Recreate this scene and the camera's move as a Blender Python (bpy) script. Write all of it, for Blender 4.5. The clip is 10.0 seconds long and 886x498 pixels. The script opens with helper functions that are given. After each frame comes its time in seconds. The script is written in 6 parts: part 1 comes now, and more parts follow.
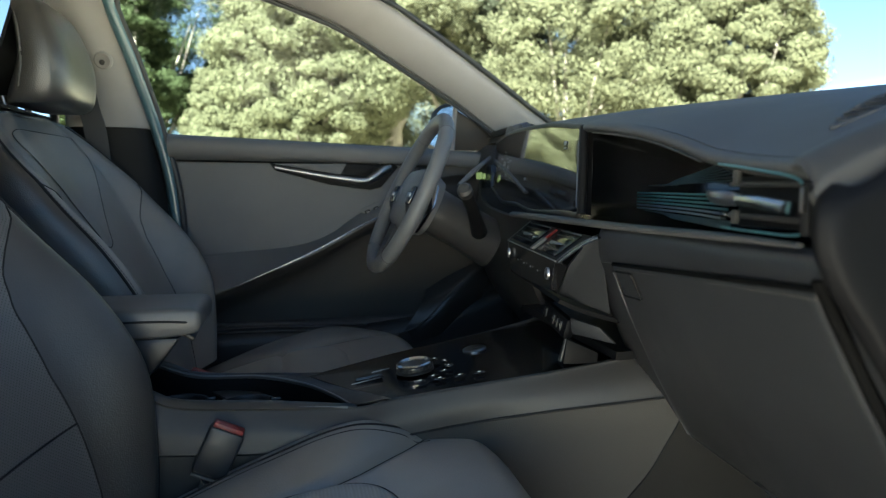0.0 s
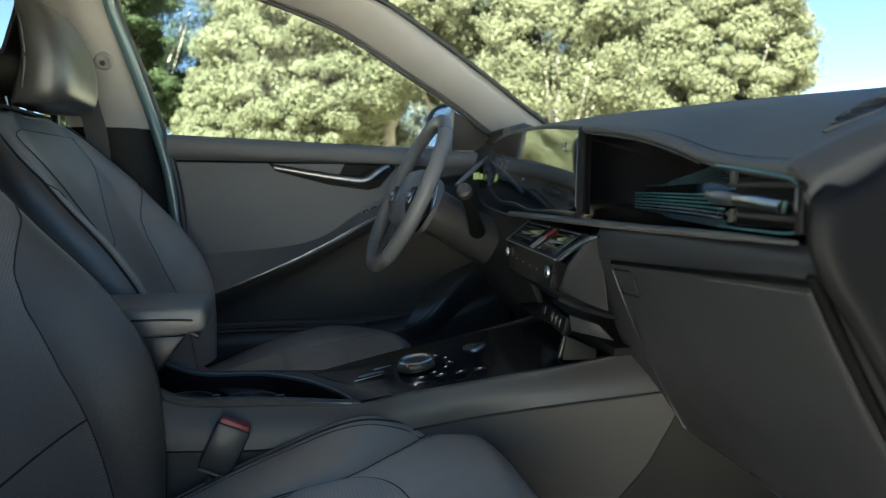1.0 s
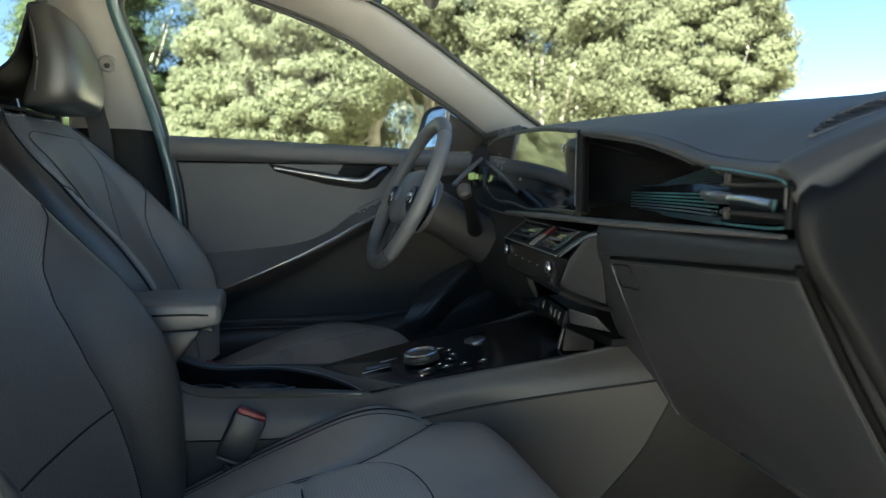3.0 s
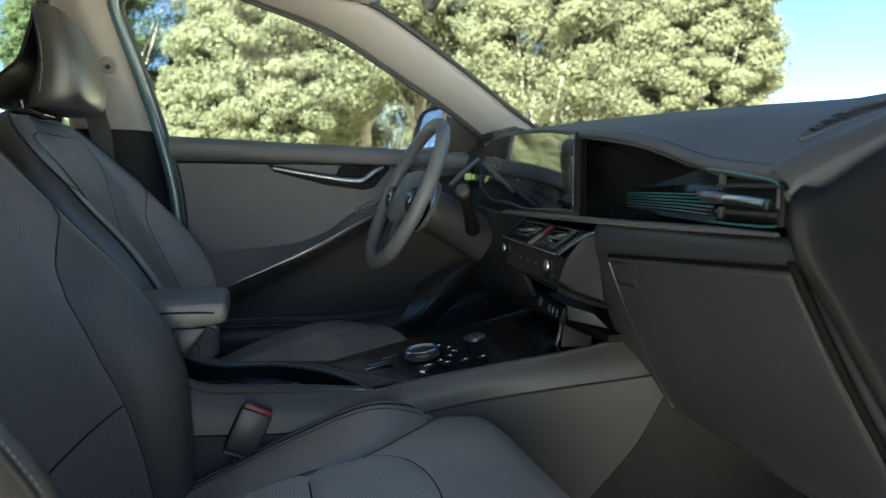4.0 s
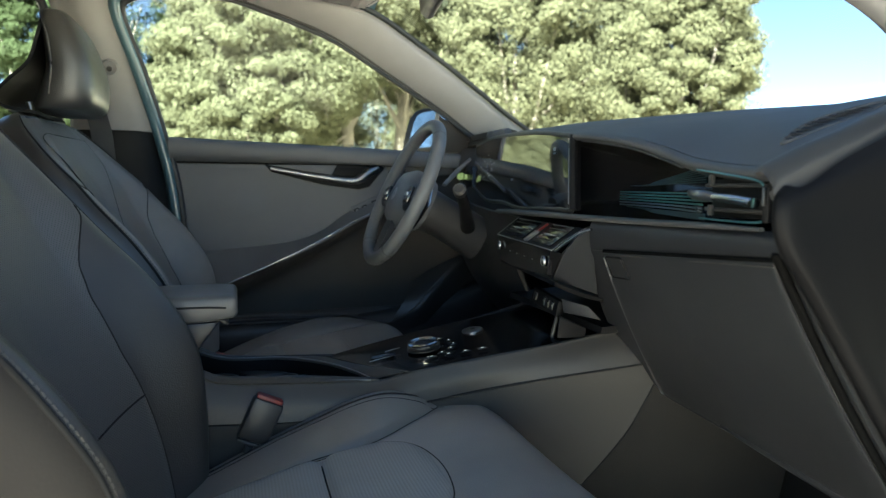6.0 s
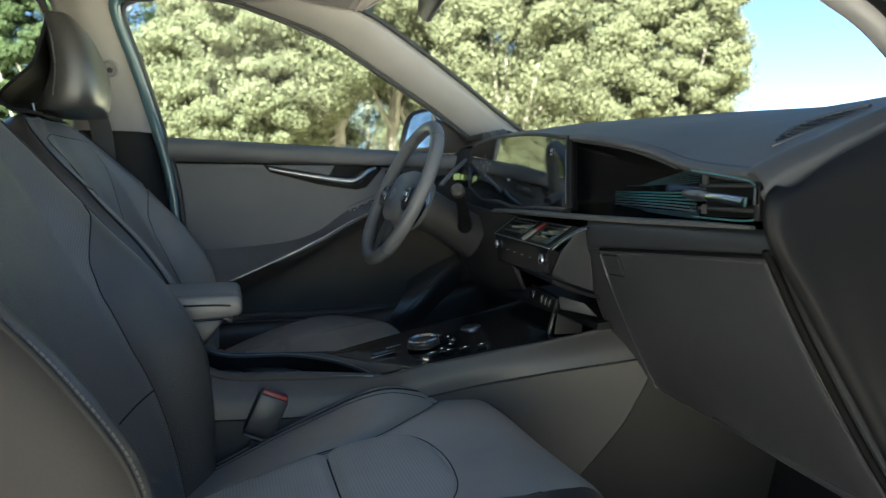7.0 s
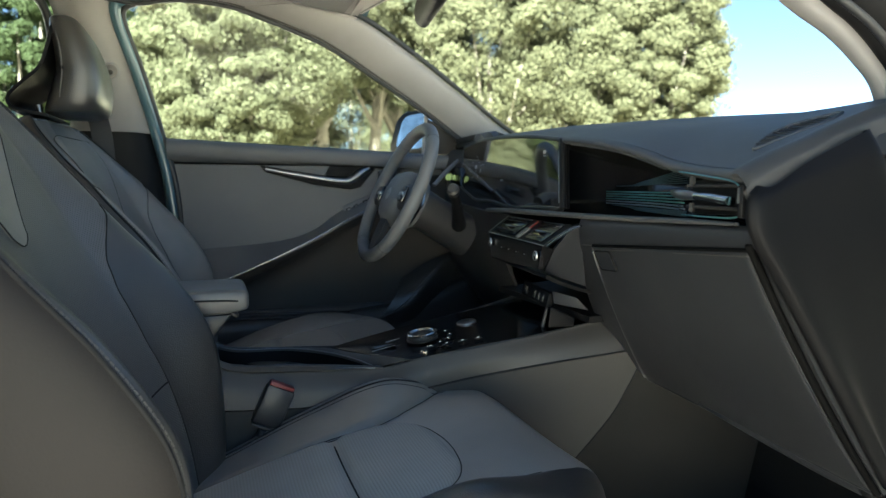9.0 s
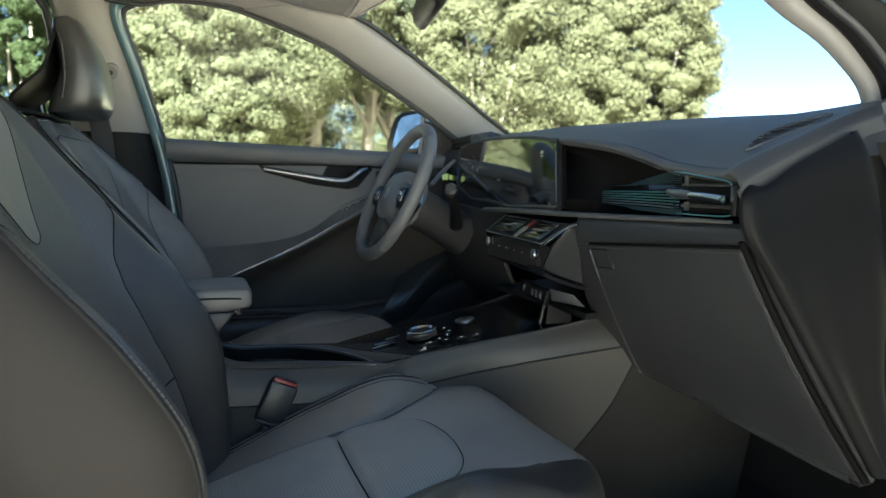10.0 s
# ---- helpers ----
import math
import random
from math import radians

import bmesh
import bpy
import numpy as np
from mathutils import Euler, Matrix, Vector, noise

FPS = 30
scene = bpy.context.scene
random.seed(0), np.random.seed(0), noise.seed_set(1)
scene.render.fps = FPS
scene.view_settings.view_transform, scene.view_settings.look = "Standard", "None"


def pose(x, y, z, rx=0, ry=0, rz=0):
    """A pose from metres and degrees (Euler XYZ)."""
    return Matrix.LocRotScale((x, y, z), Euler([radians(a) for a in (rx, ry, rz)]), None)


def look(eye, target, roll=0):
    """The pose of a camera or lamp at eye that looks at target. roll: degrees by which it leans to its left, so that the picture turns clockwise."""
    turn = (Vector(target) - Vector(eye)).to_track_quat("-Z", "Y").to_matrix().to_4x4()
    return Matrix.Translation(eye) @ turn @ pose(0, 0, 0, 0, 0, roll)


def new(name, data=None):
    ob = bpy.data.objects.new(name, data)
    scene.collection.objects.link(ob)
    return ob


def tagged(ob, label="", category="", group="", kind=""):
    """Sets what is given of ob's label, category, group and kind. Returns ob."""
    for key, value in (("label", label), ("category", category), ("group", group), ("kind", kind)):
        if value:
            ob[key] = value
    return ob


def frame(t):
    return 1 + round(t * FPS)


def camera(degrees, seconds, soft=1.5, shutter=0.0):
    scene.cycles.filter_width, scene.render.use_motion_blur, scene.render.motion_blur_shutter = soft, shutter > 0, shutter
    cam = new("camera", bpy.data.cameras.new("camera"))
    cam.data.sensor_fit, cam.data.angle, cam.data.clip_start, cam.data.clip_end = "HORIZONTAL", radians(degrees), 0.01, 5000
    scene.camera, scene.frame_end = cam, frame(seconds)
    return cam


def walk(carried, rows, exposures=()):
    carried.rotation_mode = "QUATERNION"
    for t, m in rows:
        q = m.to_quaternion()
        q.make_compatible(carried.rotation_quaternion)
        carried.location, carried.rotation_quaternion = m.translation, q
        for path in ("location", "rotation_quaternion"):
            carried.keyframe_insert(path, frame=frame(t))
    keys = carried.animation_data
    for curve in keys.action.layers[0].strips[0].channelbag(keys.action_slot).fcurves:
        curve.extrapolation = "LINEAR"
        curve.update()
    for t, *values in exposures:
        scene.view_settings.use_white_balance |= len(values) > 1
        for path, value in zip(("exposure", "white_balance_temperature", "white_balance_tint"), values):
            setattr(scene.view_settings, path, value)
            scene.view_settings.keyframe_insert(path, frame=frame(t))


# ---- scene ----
cam = camera(68.70, 10.0, soft=1.3)
cam.data.dof.use_dof, cam.data.dof.focus_distance, cam.data.dof.aperture_fstop = True, 0.98, 5.6
PATH = [  # seconds, x, y, z, pitch, lean, yaw
    (0.0, 0.2549, -1.0554, 1.0141, -5.4940, 0.0300, -13.3460),
    (0.5, 0.2462, -1.0626, 1.0143, -5.4970, 0.0380, -13.6640),
    (1.0, 0.2374, -1.0707, 1.0143, -5.4970, 0.0400, -14.0020),
    (1.5, 0.2266, -1.0799, 1.0146, -5.5140, 0.0570, -14.3430),
    (2.0, 0.2172, -1.0889, 1.0146, -5.5210, 0.0210, -14.6490),
    (2.5, 0.2057, -1.0988, 1.0147, -5.5240, 0.0050, -15.0060),
    (4.0, 0.1715, -1.1287, 1.0152, -5.5170, 0.0100, -16.1810),
    (4.5, 0.1597, -1.1386, 1.0153, -5.5090, 0.0170, -16.6220),
    (5.0, 0.1486, -1.1492, 1.0152, -5.5000, 0.0000, -17.0000),
    (5.5, 0.1372, -1.1589, 1.0157, -5.5380, -0.0090, -17.3790),
    (7.0, 0.1030, -1.1893, 1.0158, -5.5630, -0.0420, -18.5360),
    (7.5, 0.0916, -1.1996, 1.0153, -5.5320, -0.0090, -18.9530),
    (8.0, 0.0809, -1.2092, 1.0154, -5.5200, 0.0190, -19.3420),
    (8.5, 0.0704, -1.2190, 1.0149, -5.5020, 0.0350, -19.6940),
    (9.0, 0.0602, -1.2280, 1.0154, -5.5390, 0.0070, -20.0350),
    (9.5, 0.0503, -1.2377, 1.0154, -5.5540, -0.0390, -20.3550),
    (10.0, 0.0403, -1.2449, 1.0148, -5.5460, 0.0050, -20.6920),
]
EXPOSURES = [(0.0, 5.40, 6620, -4), (10.0, 5.47, 6620, -4)]
walk(cam, [(t, look((x, y, z), (x - math.sin(radians(w)) * math.cos(radians(p)), y + math.cos(radians(w)) * math.cos(radians(p)), z + math.sin(radians(p))), r))
           for t, x, y, z, p, r, w in PATH], EXPOSURES)

# ---- light ----
SUN_EL, SUN_AZ = 33.0, 212.0  # degrees; azimuth clockwise from +y
world = bpy.data.worlds.new("sky")
scene.world = world
world.use_nodes = True
wn = world.node_tree.nodes
sky = wn.new("ShaderNodeTexSky")
sky.sky_type, sky.sun_disc = "NISHITA", False
sky.sun_elevation, sky.sun_rotation = radians(SUN_EL), radians(SUN_AZ)
sky.air_density, sky.dust_density, sky.ozone_density = 0.45, 0.0, 0.9
world.node_tree.links.new(sky.outputs[0], wn["Background"].inputs[0])
wn["Background"].inputs[1].default_value = 0.0100
sun_data = bpy.data.lights.new("sun", "SUN")
sun_data.energy, sun_data.angle, sun_data.color = 4.0, radians(0.6), (1.0, 0.95, 0.88)
sun = new("sun", sun_data)
SD = Vector((math.sin(radians(SUN_AZ)) * math.cos(radians(SUN_EL)), math.cos(radians(SUN_AZ)) * math.cos(radians(SUN_EL)), math.sin(radians(SUN_EL))))
sun.matrix_world = look(SD * 50, (0, 0, 0))


# ---- materials ----
def material(name, base, rough=0.5, metal=0.0, grain=0.0, grain_scale=300.0, blotch=0.12, blotch_scale=6.0, spec=0.5, coat=0.0, pattern=None):
    """A surface with fine relief and slow variation of tone and gloss."""
    m = bpy.data.materials.new(name)
    m.use_nodes = True
    nt = m.node_tree
    nd, ln = nt.nodes, nt.links
    bsdf = nd["Principled BSDF"]
    bsdf.inputs["Metallic"].default_value = metal
    bsdf.inputs["Specular IOR Level"].default_value = spec
    bsdf.inputs["Coat Weight"].default_value = coat
    bsdf.inputs["Coat Roughness"].default_value = 0.06
    co = nd.new("ShaderNodeTexCoord")
    big = nd.new("ShaderNodeTexNoise")
    big.inputs["Scale"].default_value, big.inputs["Detail"].default_value = blotch_scale, 5.0
    ln.new(co.outputs["Object"], big.inputs["Vector"])
    ramp = nd.new("ShaderNodeMapRange")
    ramp.inputs["From Min"].default_value, ramp.inputs["From Max"].default_value = 0.3, 0.7
    ramp.inputs["To Min"].default_value, ramp.inputs["To Max"].default_value = 1.0 - blotch, 1.0 + blotch
    ln.new(big.outputs["Fac"], ramp.inputs["Value"])
    mul = nd.new("ShaderNodeVectorMath")
    mul.operation = "SCALE"
    mul.inputs[0].default_value = base
    ln.new(ramp.outputs[0], mul.inputs["Scale"])
    ln.new(mul.outputs[0], bsdf.inputs["Base Color"])
    rr = nd.new("ShaderNodeMapRange")
    rr.inputs["From Min"].default_value, rr.inputs["From Max"].default_value = 0.3, 0.7
    rr.inputs["To Min"].default_value, rr.inputs["To Max"].default_value = max(rough - 0.06, 0.02), min(rough + 0.06, 1.0)
    if rough < 0.1:
        rr.inputs["To Min"].default_value, rr.inputs["To Max"].default_value = rough, rough * 1.5
    ln.new(big.outputs["Fac"], rr.inputs["Value"])
    ln.new(rr.outputs[0], bsdf.inputs["Roughness"])
    if grain > 0:
        tex = nd.new("ShaderNodeTexVoronoi" if pattern == "cell" else "ShaderNodeTexNoise")
        tex.inputs["Scale"].default_value = grain_scale
        bump = nd.new("ShaderNodeBump")
        bump.inputs["Strength"].default_value, bump.inputs["Distance"].default_value = grain, 0.001
        ln.new(co.outputs["Object"], tex.inputs["Vector"])
        ln.new(tex.outputs[0], bump.inputs["Height"])
        ln.new(bump.outputs[0], bsdf.inputs["Normal"])
        if pattern in ("holes", "ribs"):
            nd.remove(tex)
            sep = nd.new("ShaderNodeSeparateXYZ")
            ln.new(co.outputs["UV"], sep.inputs[0])

            def wave(out, period, shift=None):
                a = nd.new("ShaderNodeMath")
                a.operation = "MULTIPLY_ADD"
                a.inputs[1].default_value = 2 * math.pi / period
                a.inputs[2].default_value = 0.0
                ln.new(out, a.inputs[0])
                if shift is not None:
                    ln.new(shift, a.inputs[2])
                s = nd.new("ShaderNodeMath")
                s.operation = "SINE"
                ln.new(a.outputs[0], s.inputs[0])
                return s.outputs[0]
            if pattern == "ribs":
                h = wave(sep.outputs[1], 0.0045)
            else:
                p = nd.new("ShaderNodeMath")
                p.operation = "MULTIPLY"
                ln.new(wave(sep.outputs[0], 0.0052), p.inputs[0])
                ln.new(wave(sep.outputs[1], 0.0052), p.inputs[1])
                h = p.outputs[0]
            step = nd.new("ShaderNodeMapRange")
            step.interpolation_type = "SMOOTHSTEP"
            step.inputs["From Min"].default_value, step.inputs["From Max"].default_value = (0.25, 0.7) if pattern == "holes" else (-0.8, 0.8)
            step.inputs["To Min"].default_value, step.inputs["To Max"].default_value = 1.0, 0.0
            ln.new(h, step.inputs["Value"])
            ln.new(step.outputs[0], bump.inputs["Height"])
            dark = nd.new("ShaderNodeMapRange")
            dark.inputs["To Min"].default_value, dark.inputs["To Max"].default_value = (0.36, 1.0) if pattern == "holes" else (0.92, 1.02)
            ln.new(step.outputs[0], dark.inputs["Value"])
            mul2 = nd.new("ShaderNodeVectorMath")
            mul2.operation = "SCALE"
            ln.new(mul.outputs[0], mul2.inputs[0])
            ln.new(dark.outputs[0], mul2.inputs["Scale"])
            ln.new(mul2.outputs[0], bsdf.inputs["Base Color"])
    return m


M = {}
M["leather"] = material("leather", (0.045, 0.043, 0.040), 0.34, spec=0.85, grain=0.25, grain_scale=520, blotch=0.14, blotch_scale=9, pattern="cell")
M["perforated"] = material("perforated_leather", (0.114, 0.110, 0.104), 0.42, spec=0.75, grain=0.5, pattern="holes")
# dark seat leather brightened for lit faces; also the inlay's own lighter grey
M["lit_inlay_leather"] = material("lit_and_inlay_leather", (0.215, 0.195, 0.172), 0.36, grain=0.25, grain_scale=520, blotch=0.14, blotch_scale=9, spec=0.75, pattern="cell")
# same leather brightened again, making up for weak light on the cushions
M["lit_cushion_leather"] = material("brightened_cushion_leather", (0.345, 0.312, 0.268), 0.40, spec=0.7, grain=0.25, grain_scale=520, blotch=0.12, blotch_scale=9, pattern="cell")
# armrest leather, lightened to stand in for sky sheen on its top
M["lit_pad_leather"] = material("lit_armrest_leather", (0.115, 0.111, 0.104), 0.40, spec=0.6, grain=0.2, grain_scale=600, pattern="cell")
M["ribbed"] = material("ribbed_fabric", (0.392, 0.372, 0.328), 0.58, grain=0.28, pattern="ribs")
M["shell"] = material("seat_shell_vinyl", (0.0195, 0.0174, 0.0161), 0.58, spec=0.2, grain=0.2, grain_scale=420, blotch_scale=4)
M["stitch"] = material("stitch_thread", (0.085, 0.083, 0.08), 0.7)
M["seam"] = material("seam_shadow_thread", (0.026, 0.026, 0.026), 0.85, spec=0.12)
M["softdash"] = material("soft_dash_vinyl", (0.074, 0.073, 0.071), 0.52, grain=0.16, grain_scale=900, pattern="cell")
M["dashtop"] = material("ribbed_dash_vinyl", (0.074, 0.073, 0.071), 0.52, grain=0.3, pattern="ribs")
M["hard"] = material("grained_plastic", (0.0245, 0.0255, 0.0275), 0.40, spec=0.5, grain=0.14, grain_scale=1000, pattern="cell")
M["hardgrey"] = material("grey_plastic", (0.056, 0.053, 0.049), 0.46, spec=0.36, grain=0.14, grain_scale=900, pattern="cell")
M["doorcloth"] = material("door_vinyl", (0.118, 0.117, 0.116), 0.6, grain=0.3, grain_scale=600)
M["dark"] = material("black_plastic", (0.040, 0.038, 0.036), 0.40, spec=0.35, grain=0.15, grain_scale=500)
M["capblack"] = material("matt_black_plastic", (0.010, 0.010, 0.0105), 0.55, grain=0.15, grain_scale=700, spec=0.14)
M["lowdoor"] = material("black_door_trim", (0.040, 0.036, 0.032), 0.45, spec=0.22, grain=0.15, grain_scale=600)
M["endcap"] = material("matt_grained_cap", (0.0065, 0.0065, 0.007), 0.5, spec=0.10, grain=0.15, grain_scale=800, pattern="cell")
# near-black tubes laid in for the shade of open gaps and grooves
M["void"] = material("gap_shade_black", (0.004, 0.004, 0.004), 0.8, spec=0.05)
M["gloss"] = material("piano_black", (0.014, 0.014, 0.015), 0.16, spec=0.4, coat=0.25)
M["satinblack"] = material("satin_black_plastic", (0.028, 0.027, 0.026), 0.34, spec=0.4)
# pale plastic parts, and painted glints along lid and console edges
M["edge"] = material("pale_plastic_and_glint", (0.17, 0.17, 0.17), 0.32)
M["fan"] = material("dark_teal_metal", (0.07, 0.13, 0.16), 0.35, metal=0.8)
M["chrome"] = material("satin_chrome", (0.62, 0.63, 0.64), 0.22, metal=1.0)
M["dimchrome"] = material("brushed_metal", (0.36, 0.36, 0.36), 0.34, metal=1.0, grain=0.05, grain_scale=900)
M["teal"] = material("teal_metal", (0.22, 0.52, 0.55), 0.35, metal=0.9)
M["lilac"] = material("silver_lilac_metal", (0.45, 0.52, 0.62), 0.32, metal=0.9)
M["red"] = material("red_plastic", (0.17, 0.016, 0.014), 0.4)
M["headliner"] = material("headliner_cloth", (0.325, 0.302, 0.290), 0.85, grain=0.4, grain_scale=700)
M["pillar"] = material("pillar_cloth", (0.250, 0.238, 0.232), 0.75, grain=0.35, grain_scale=700)
M["visor"] = material("visor_cloth", (0.20, 0.192, 0.182), 0.8, grain=0.35, grain_scale=700)
M["rubber"] = material("rubber_seal", (0.018, 0.020, 0.022), 0.5)
M["paint"] = material("blue_grey_car_paint", (0.06, 0.125, 0.15), 0.3, coat=0.8)
M["carpet"] = material("carpet", (0.014, 0.0135, 0.013), 0.95, spec=0.1, grain=0.8, grain_scale=900)
M["footwell"] = material("footwell_carpet", (0.030, 0.0285, 0.026), 0.95, spec=0.15, grain=0.7, grain_scale=800)
M["lowpanel"] = material("footwell_panel", (0.042, 0.040, 0.036), 0.7, grain=0.3, grain_scale=600)
M["belt"] = material("belt_webbing", (0.045, 0.047, 0.050), 0.7, grain=0.4, grain_scale=800)
M["wheel"] = material("wheel_leather", (0.135, 0.136, 0.136), 0.45, grain=0.3, grain_scale=600, pattern="cell")
M["white"] = material("white_print", (0.55, 0.57, 0.58), 0.5)
M["dimprint"] = material("grey_print", (0.22, 0.24, 0.26), 0.5)
M["mirror"] = material("mirror_glass", (0.85, 0.87, 0.88), 0.02, metal=1.0, blotch=0.0)
M["screen"] = material("display_glass", (0.006, 0.006, 0.008), 0.03, coat=1.0, spec=0.9)
M["bark"] = material("bark", (0.075, 0.068, 0.058), 0.9, grain=0.8, grain_scale=12, blotch=0.4, blotch_scale=3)


def glow_material(name, colour, strength):
    m = bpy.data.materials.new(name)
    m.use_nodes = True
    b = m.node_tree.nodes["Principled BSDF"]
    b.inputs["Base Color"].default_value = (0.01, 0.01, 0.01, 1)
    b.inputs["Emission Color"].default_value = (*colour, 1)
    b.inputs["Emission Strength"].default_value = strength
    return m


M["led"] = glow_material("lit_symbol", (0.75, 0.9, 1.0), 0.016)
M["ledgreen"] = glow_material("lit_green_symbol", (0.55, 0.75, 0.3), 0.010)


def glass_material(name, tint, gloss):
    """Thin window glass: clear, with a faint reflection that grows at grazing angles."""
    m = bpy.data.materials.new(name)
    m.use_nodes = True
    nd, ln = m.node_tree.nodes, m.node_tree.links
    nd.remove(nd["Principled BSDF"])
    clear, shine, mix, face, power = nd.new("ShaderNodeBsdfTransparent"), nd.new("ShaderNodeBsdfGlossy"), nd.new("ShaderNodeMixShader"), nd.new("ShaderNodeLayerWeight"), nd.new("ShaderNodeMath")
    clear.inputs[0].default_value = (*tint, 1)
    shine.inputs["Roughness"].default_value = 0.02
    power.operation, power.inputs[1].default_value = "POWER", 4.0
    scale = nd.new("ShaderNodeMath")
    scale.operation, scale.inputs[1].default_value, scale.inputs[2].default_value = "MULTIPLY_ADD", gloss, 0.006
    ln.new(face.outputs["Facing"], power.inputs[0])
    ln.new(power.outputs[0], scale.inputs[0])
    ln.new(scale.outputs[0], mix.inputs[0])
    ln.new(clear.outputs[0], mix.inputs[1])
    ln.new(shine.outputs[0], mix.inputs[2])
    ln.new(mix.outputs[0], nd["Material Output"].inputs[0])
    return m


M["glass"] = glass_material("window_glass", (0.93, 0.96, 0.95), 0.14)


def leaf_material(name, lit, deep):
    m = bpy.data.materials.new(name)
    m.use_nodes = True
    nd, ln = m.node_tree.nodes, m.node_tree.links
    b = nd["Principled BSDF"]
    geo, ramp = nd.new("ShaderNodeNewGeometry"), nd.new("ShaderNodeValToRGB")
    ramp.color_ramp.elements[0].color, ramp.color_ramp.elements[1].color = (*deep, 1), (*lit, 1)
    ln.new(geo.outputs["Random Per Island"], ramp.inputs[0])
    ln.new(ramp.outputs[0], b.inputs["Base Color"])
    b.inputs["Roughness"].default_value = 0.75
    b.inputs["Specular IOR Level"].default_value = 0.1
    trans, mix = nd.new("ShaderNodeBsdfTranslucent"), nd.new("ShaderNodeMixShader")
    ln.new(ramp.outputs[0], trans.inputs[0])
    mix.inputs[0].default_value = 0.6
    ln.new(b.outputs[0], mix.inputs[1])
    ln.new(trans.outputs[0], mix.inputs[2])
    ln.new(mix.outputs[0], nd["Material Output"].inputs[0])
    return m


M["leaf_pale"] = leaf_material("pale_leaves", (0.080, 0.084, 0.051), (0.062, 0.068, 0.042))
M["leaf_olive"] = leaf_material("olive_leaves", (0.063, 0.073, 0.052), (0.052, 0.061, 0.044))
M["leaf_dark"] = leaf_material("dark_leaves", (0.036, 0.050, 0.024), (0.024, 0.036, 0.016))


# ---- mesh helpers ----
def thing(name, label, category, group="", kind=""):
    return tagged(new(name), label, category, group, kind)


def finish(name, mesh, mat, parent, label, smooth=True):
    mesh.materials.append(M[mat] if isinstance(mat, str) else mat)
    if smooth:
        mesh.shade_smooth()
    ob = new(name, mesh)
    ob.parent = parent
    return tagged(ob, label)


def part(name, bm, mat, parent, label="", smooth=True, sharp=35):
    mesh = bpy.data.meshes.new(name)
    bmesh.ops.recalc_face_normals(bm, faces=bm.faces)
    bm.to_mesh(mesh)
    bm.free()
    ob = finish(name, mesh, mat, parent, label, smooth)
    if smooth:
        mesh.set_sharp_from_angle(angle=radians(sharp))
    return ob


def spline(points, n, closed=False):
    """A smooth line through the points: n + 1 places, or n on a closed loop."""
    p = np.array(points, float)
    k = len(p)
    if closed:
        p = np.vstack([p[-1], p, p[:2]])
    else:
        p = np.vstack([2 * p[0] - p[1], p, 2 * p[-1] - p[-2]])
    out = []
    spans = k if closed else k - 1
    for i in range(n if closed else n + 1):
        t = min(i * spans / n, spans - 1e-9)
        j, f = int(t), t - int(t)
        a, b, c, d = p[j:j + 4]
        out.append(0.5 * (2 * b + (c - a) * f + (2 * a - 5 * b + 4 * c - d) * f * f + (3 * b - a - 3 * c + d) * f ** 3))
    return np.array(out)


def net(rows, nu, nv):
    """A smooth grid through a few rows of control points."""
    across = np.array([spline(r, nv) for r in rows])
    return np.array([spline(across[:, j], nu) for j in range(across.shape[1])]).transpose(1, 0, 2)


DOORWAY = Vector((0.15, -1.0, 1.0))


def grid_bm(g, thick=0.0, closed=False, caps=False):
    """A bmesh of a grid of places; with a thickness it becomes a closed slab, laid on the side away from the open doorway."""
    bm = bmesh.new()
    uv = bm.loops.layers.uv.new("UVMap")
    nu, nv = g.shape[:2]
    du = np.vstack([np.zeros((1, nv)), np.cumsum(np.linalg.norm(np.diff(g, axis=0), axis=2), axis=0)])
    dv = np.hstack([np.zeros((nu, 1)), np.cumsum(np.linalg.norm(np.diff(g, axis=1), axis=2), axis=1)])
    mid = dv[:, nv // 2][:, None]
    vs = [[bm.verts.new(g[i, j]) for j in range(nv)] for i in range(nu)]
    wrap = nv if closed else nv - 1
    for i in range(nu - 1):
        for j in range(wrap):
            k = (j + 1) % nv
            f = bm.faces.new((vs[i][j], vs[i + 1][j], vs[i + 1][k], vs[i][k]))
            for loop, (a, b) in zip(f.loops, ((i, j), (i + 1, j), (i + 1, k), (i, k))):
                loop[uv].uv = (dv[a, b] - mid[a, 0], du[a, nv // 2])
    if caps:
        bm.faces.new(vs[0][::-1])
        bm.faces.new(vs[-1])
    if thick:
        bm.normal_update()
        seen = sum(v.normal.dot(DOORWAY - v.co) for row in vs for v in row)
        thick = math.copysign(thick, seen)
        back = [[bm.verts.new(v.co - v.normal * thick) for v in row] for row in vs]
        for i in range(nu - 1):
            for j in range(nv - 1):
                bm.faces.new((back[i][j], back[i][j + 1], back[i + 1][j + 1], back[i + 1][j]))
        rim = [(i, 0) for i in range(nu)] + [(nu - 1, j) for j in range(1, nv)] + [(i, nv - 1) for i in range(nu - 2, -1, -1)] + [(0, j) for j in range(nv - 2, 0, -1)]
        for a, b in zip(rim, rim[1:] + rim[:1]):
            bm.faces.new((vs[a[0]][a[1]], back[a[0]][a[1]], back[b[0]][b[1]], vs[b[0]][b[1]]))
    return bm


def sheet(name, rows, nu, nv, mat, parent, thick=0.006, label=""):
    return part(name, grid_bm(net(rows, nu, nv), thick), mat, parent, label)


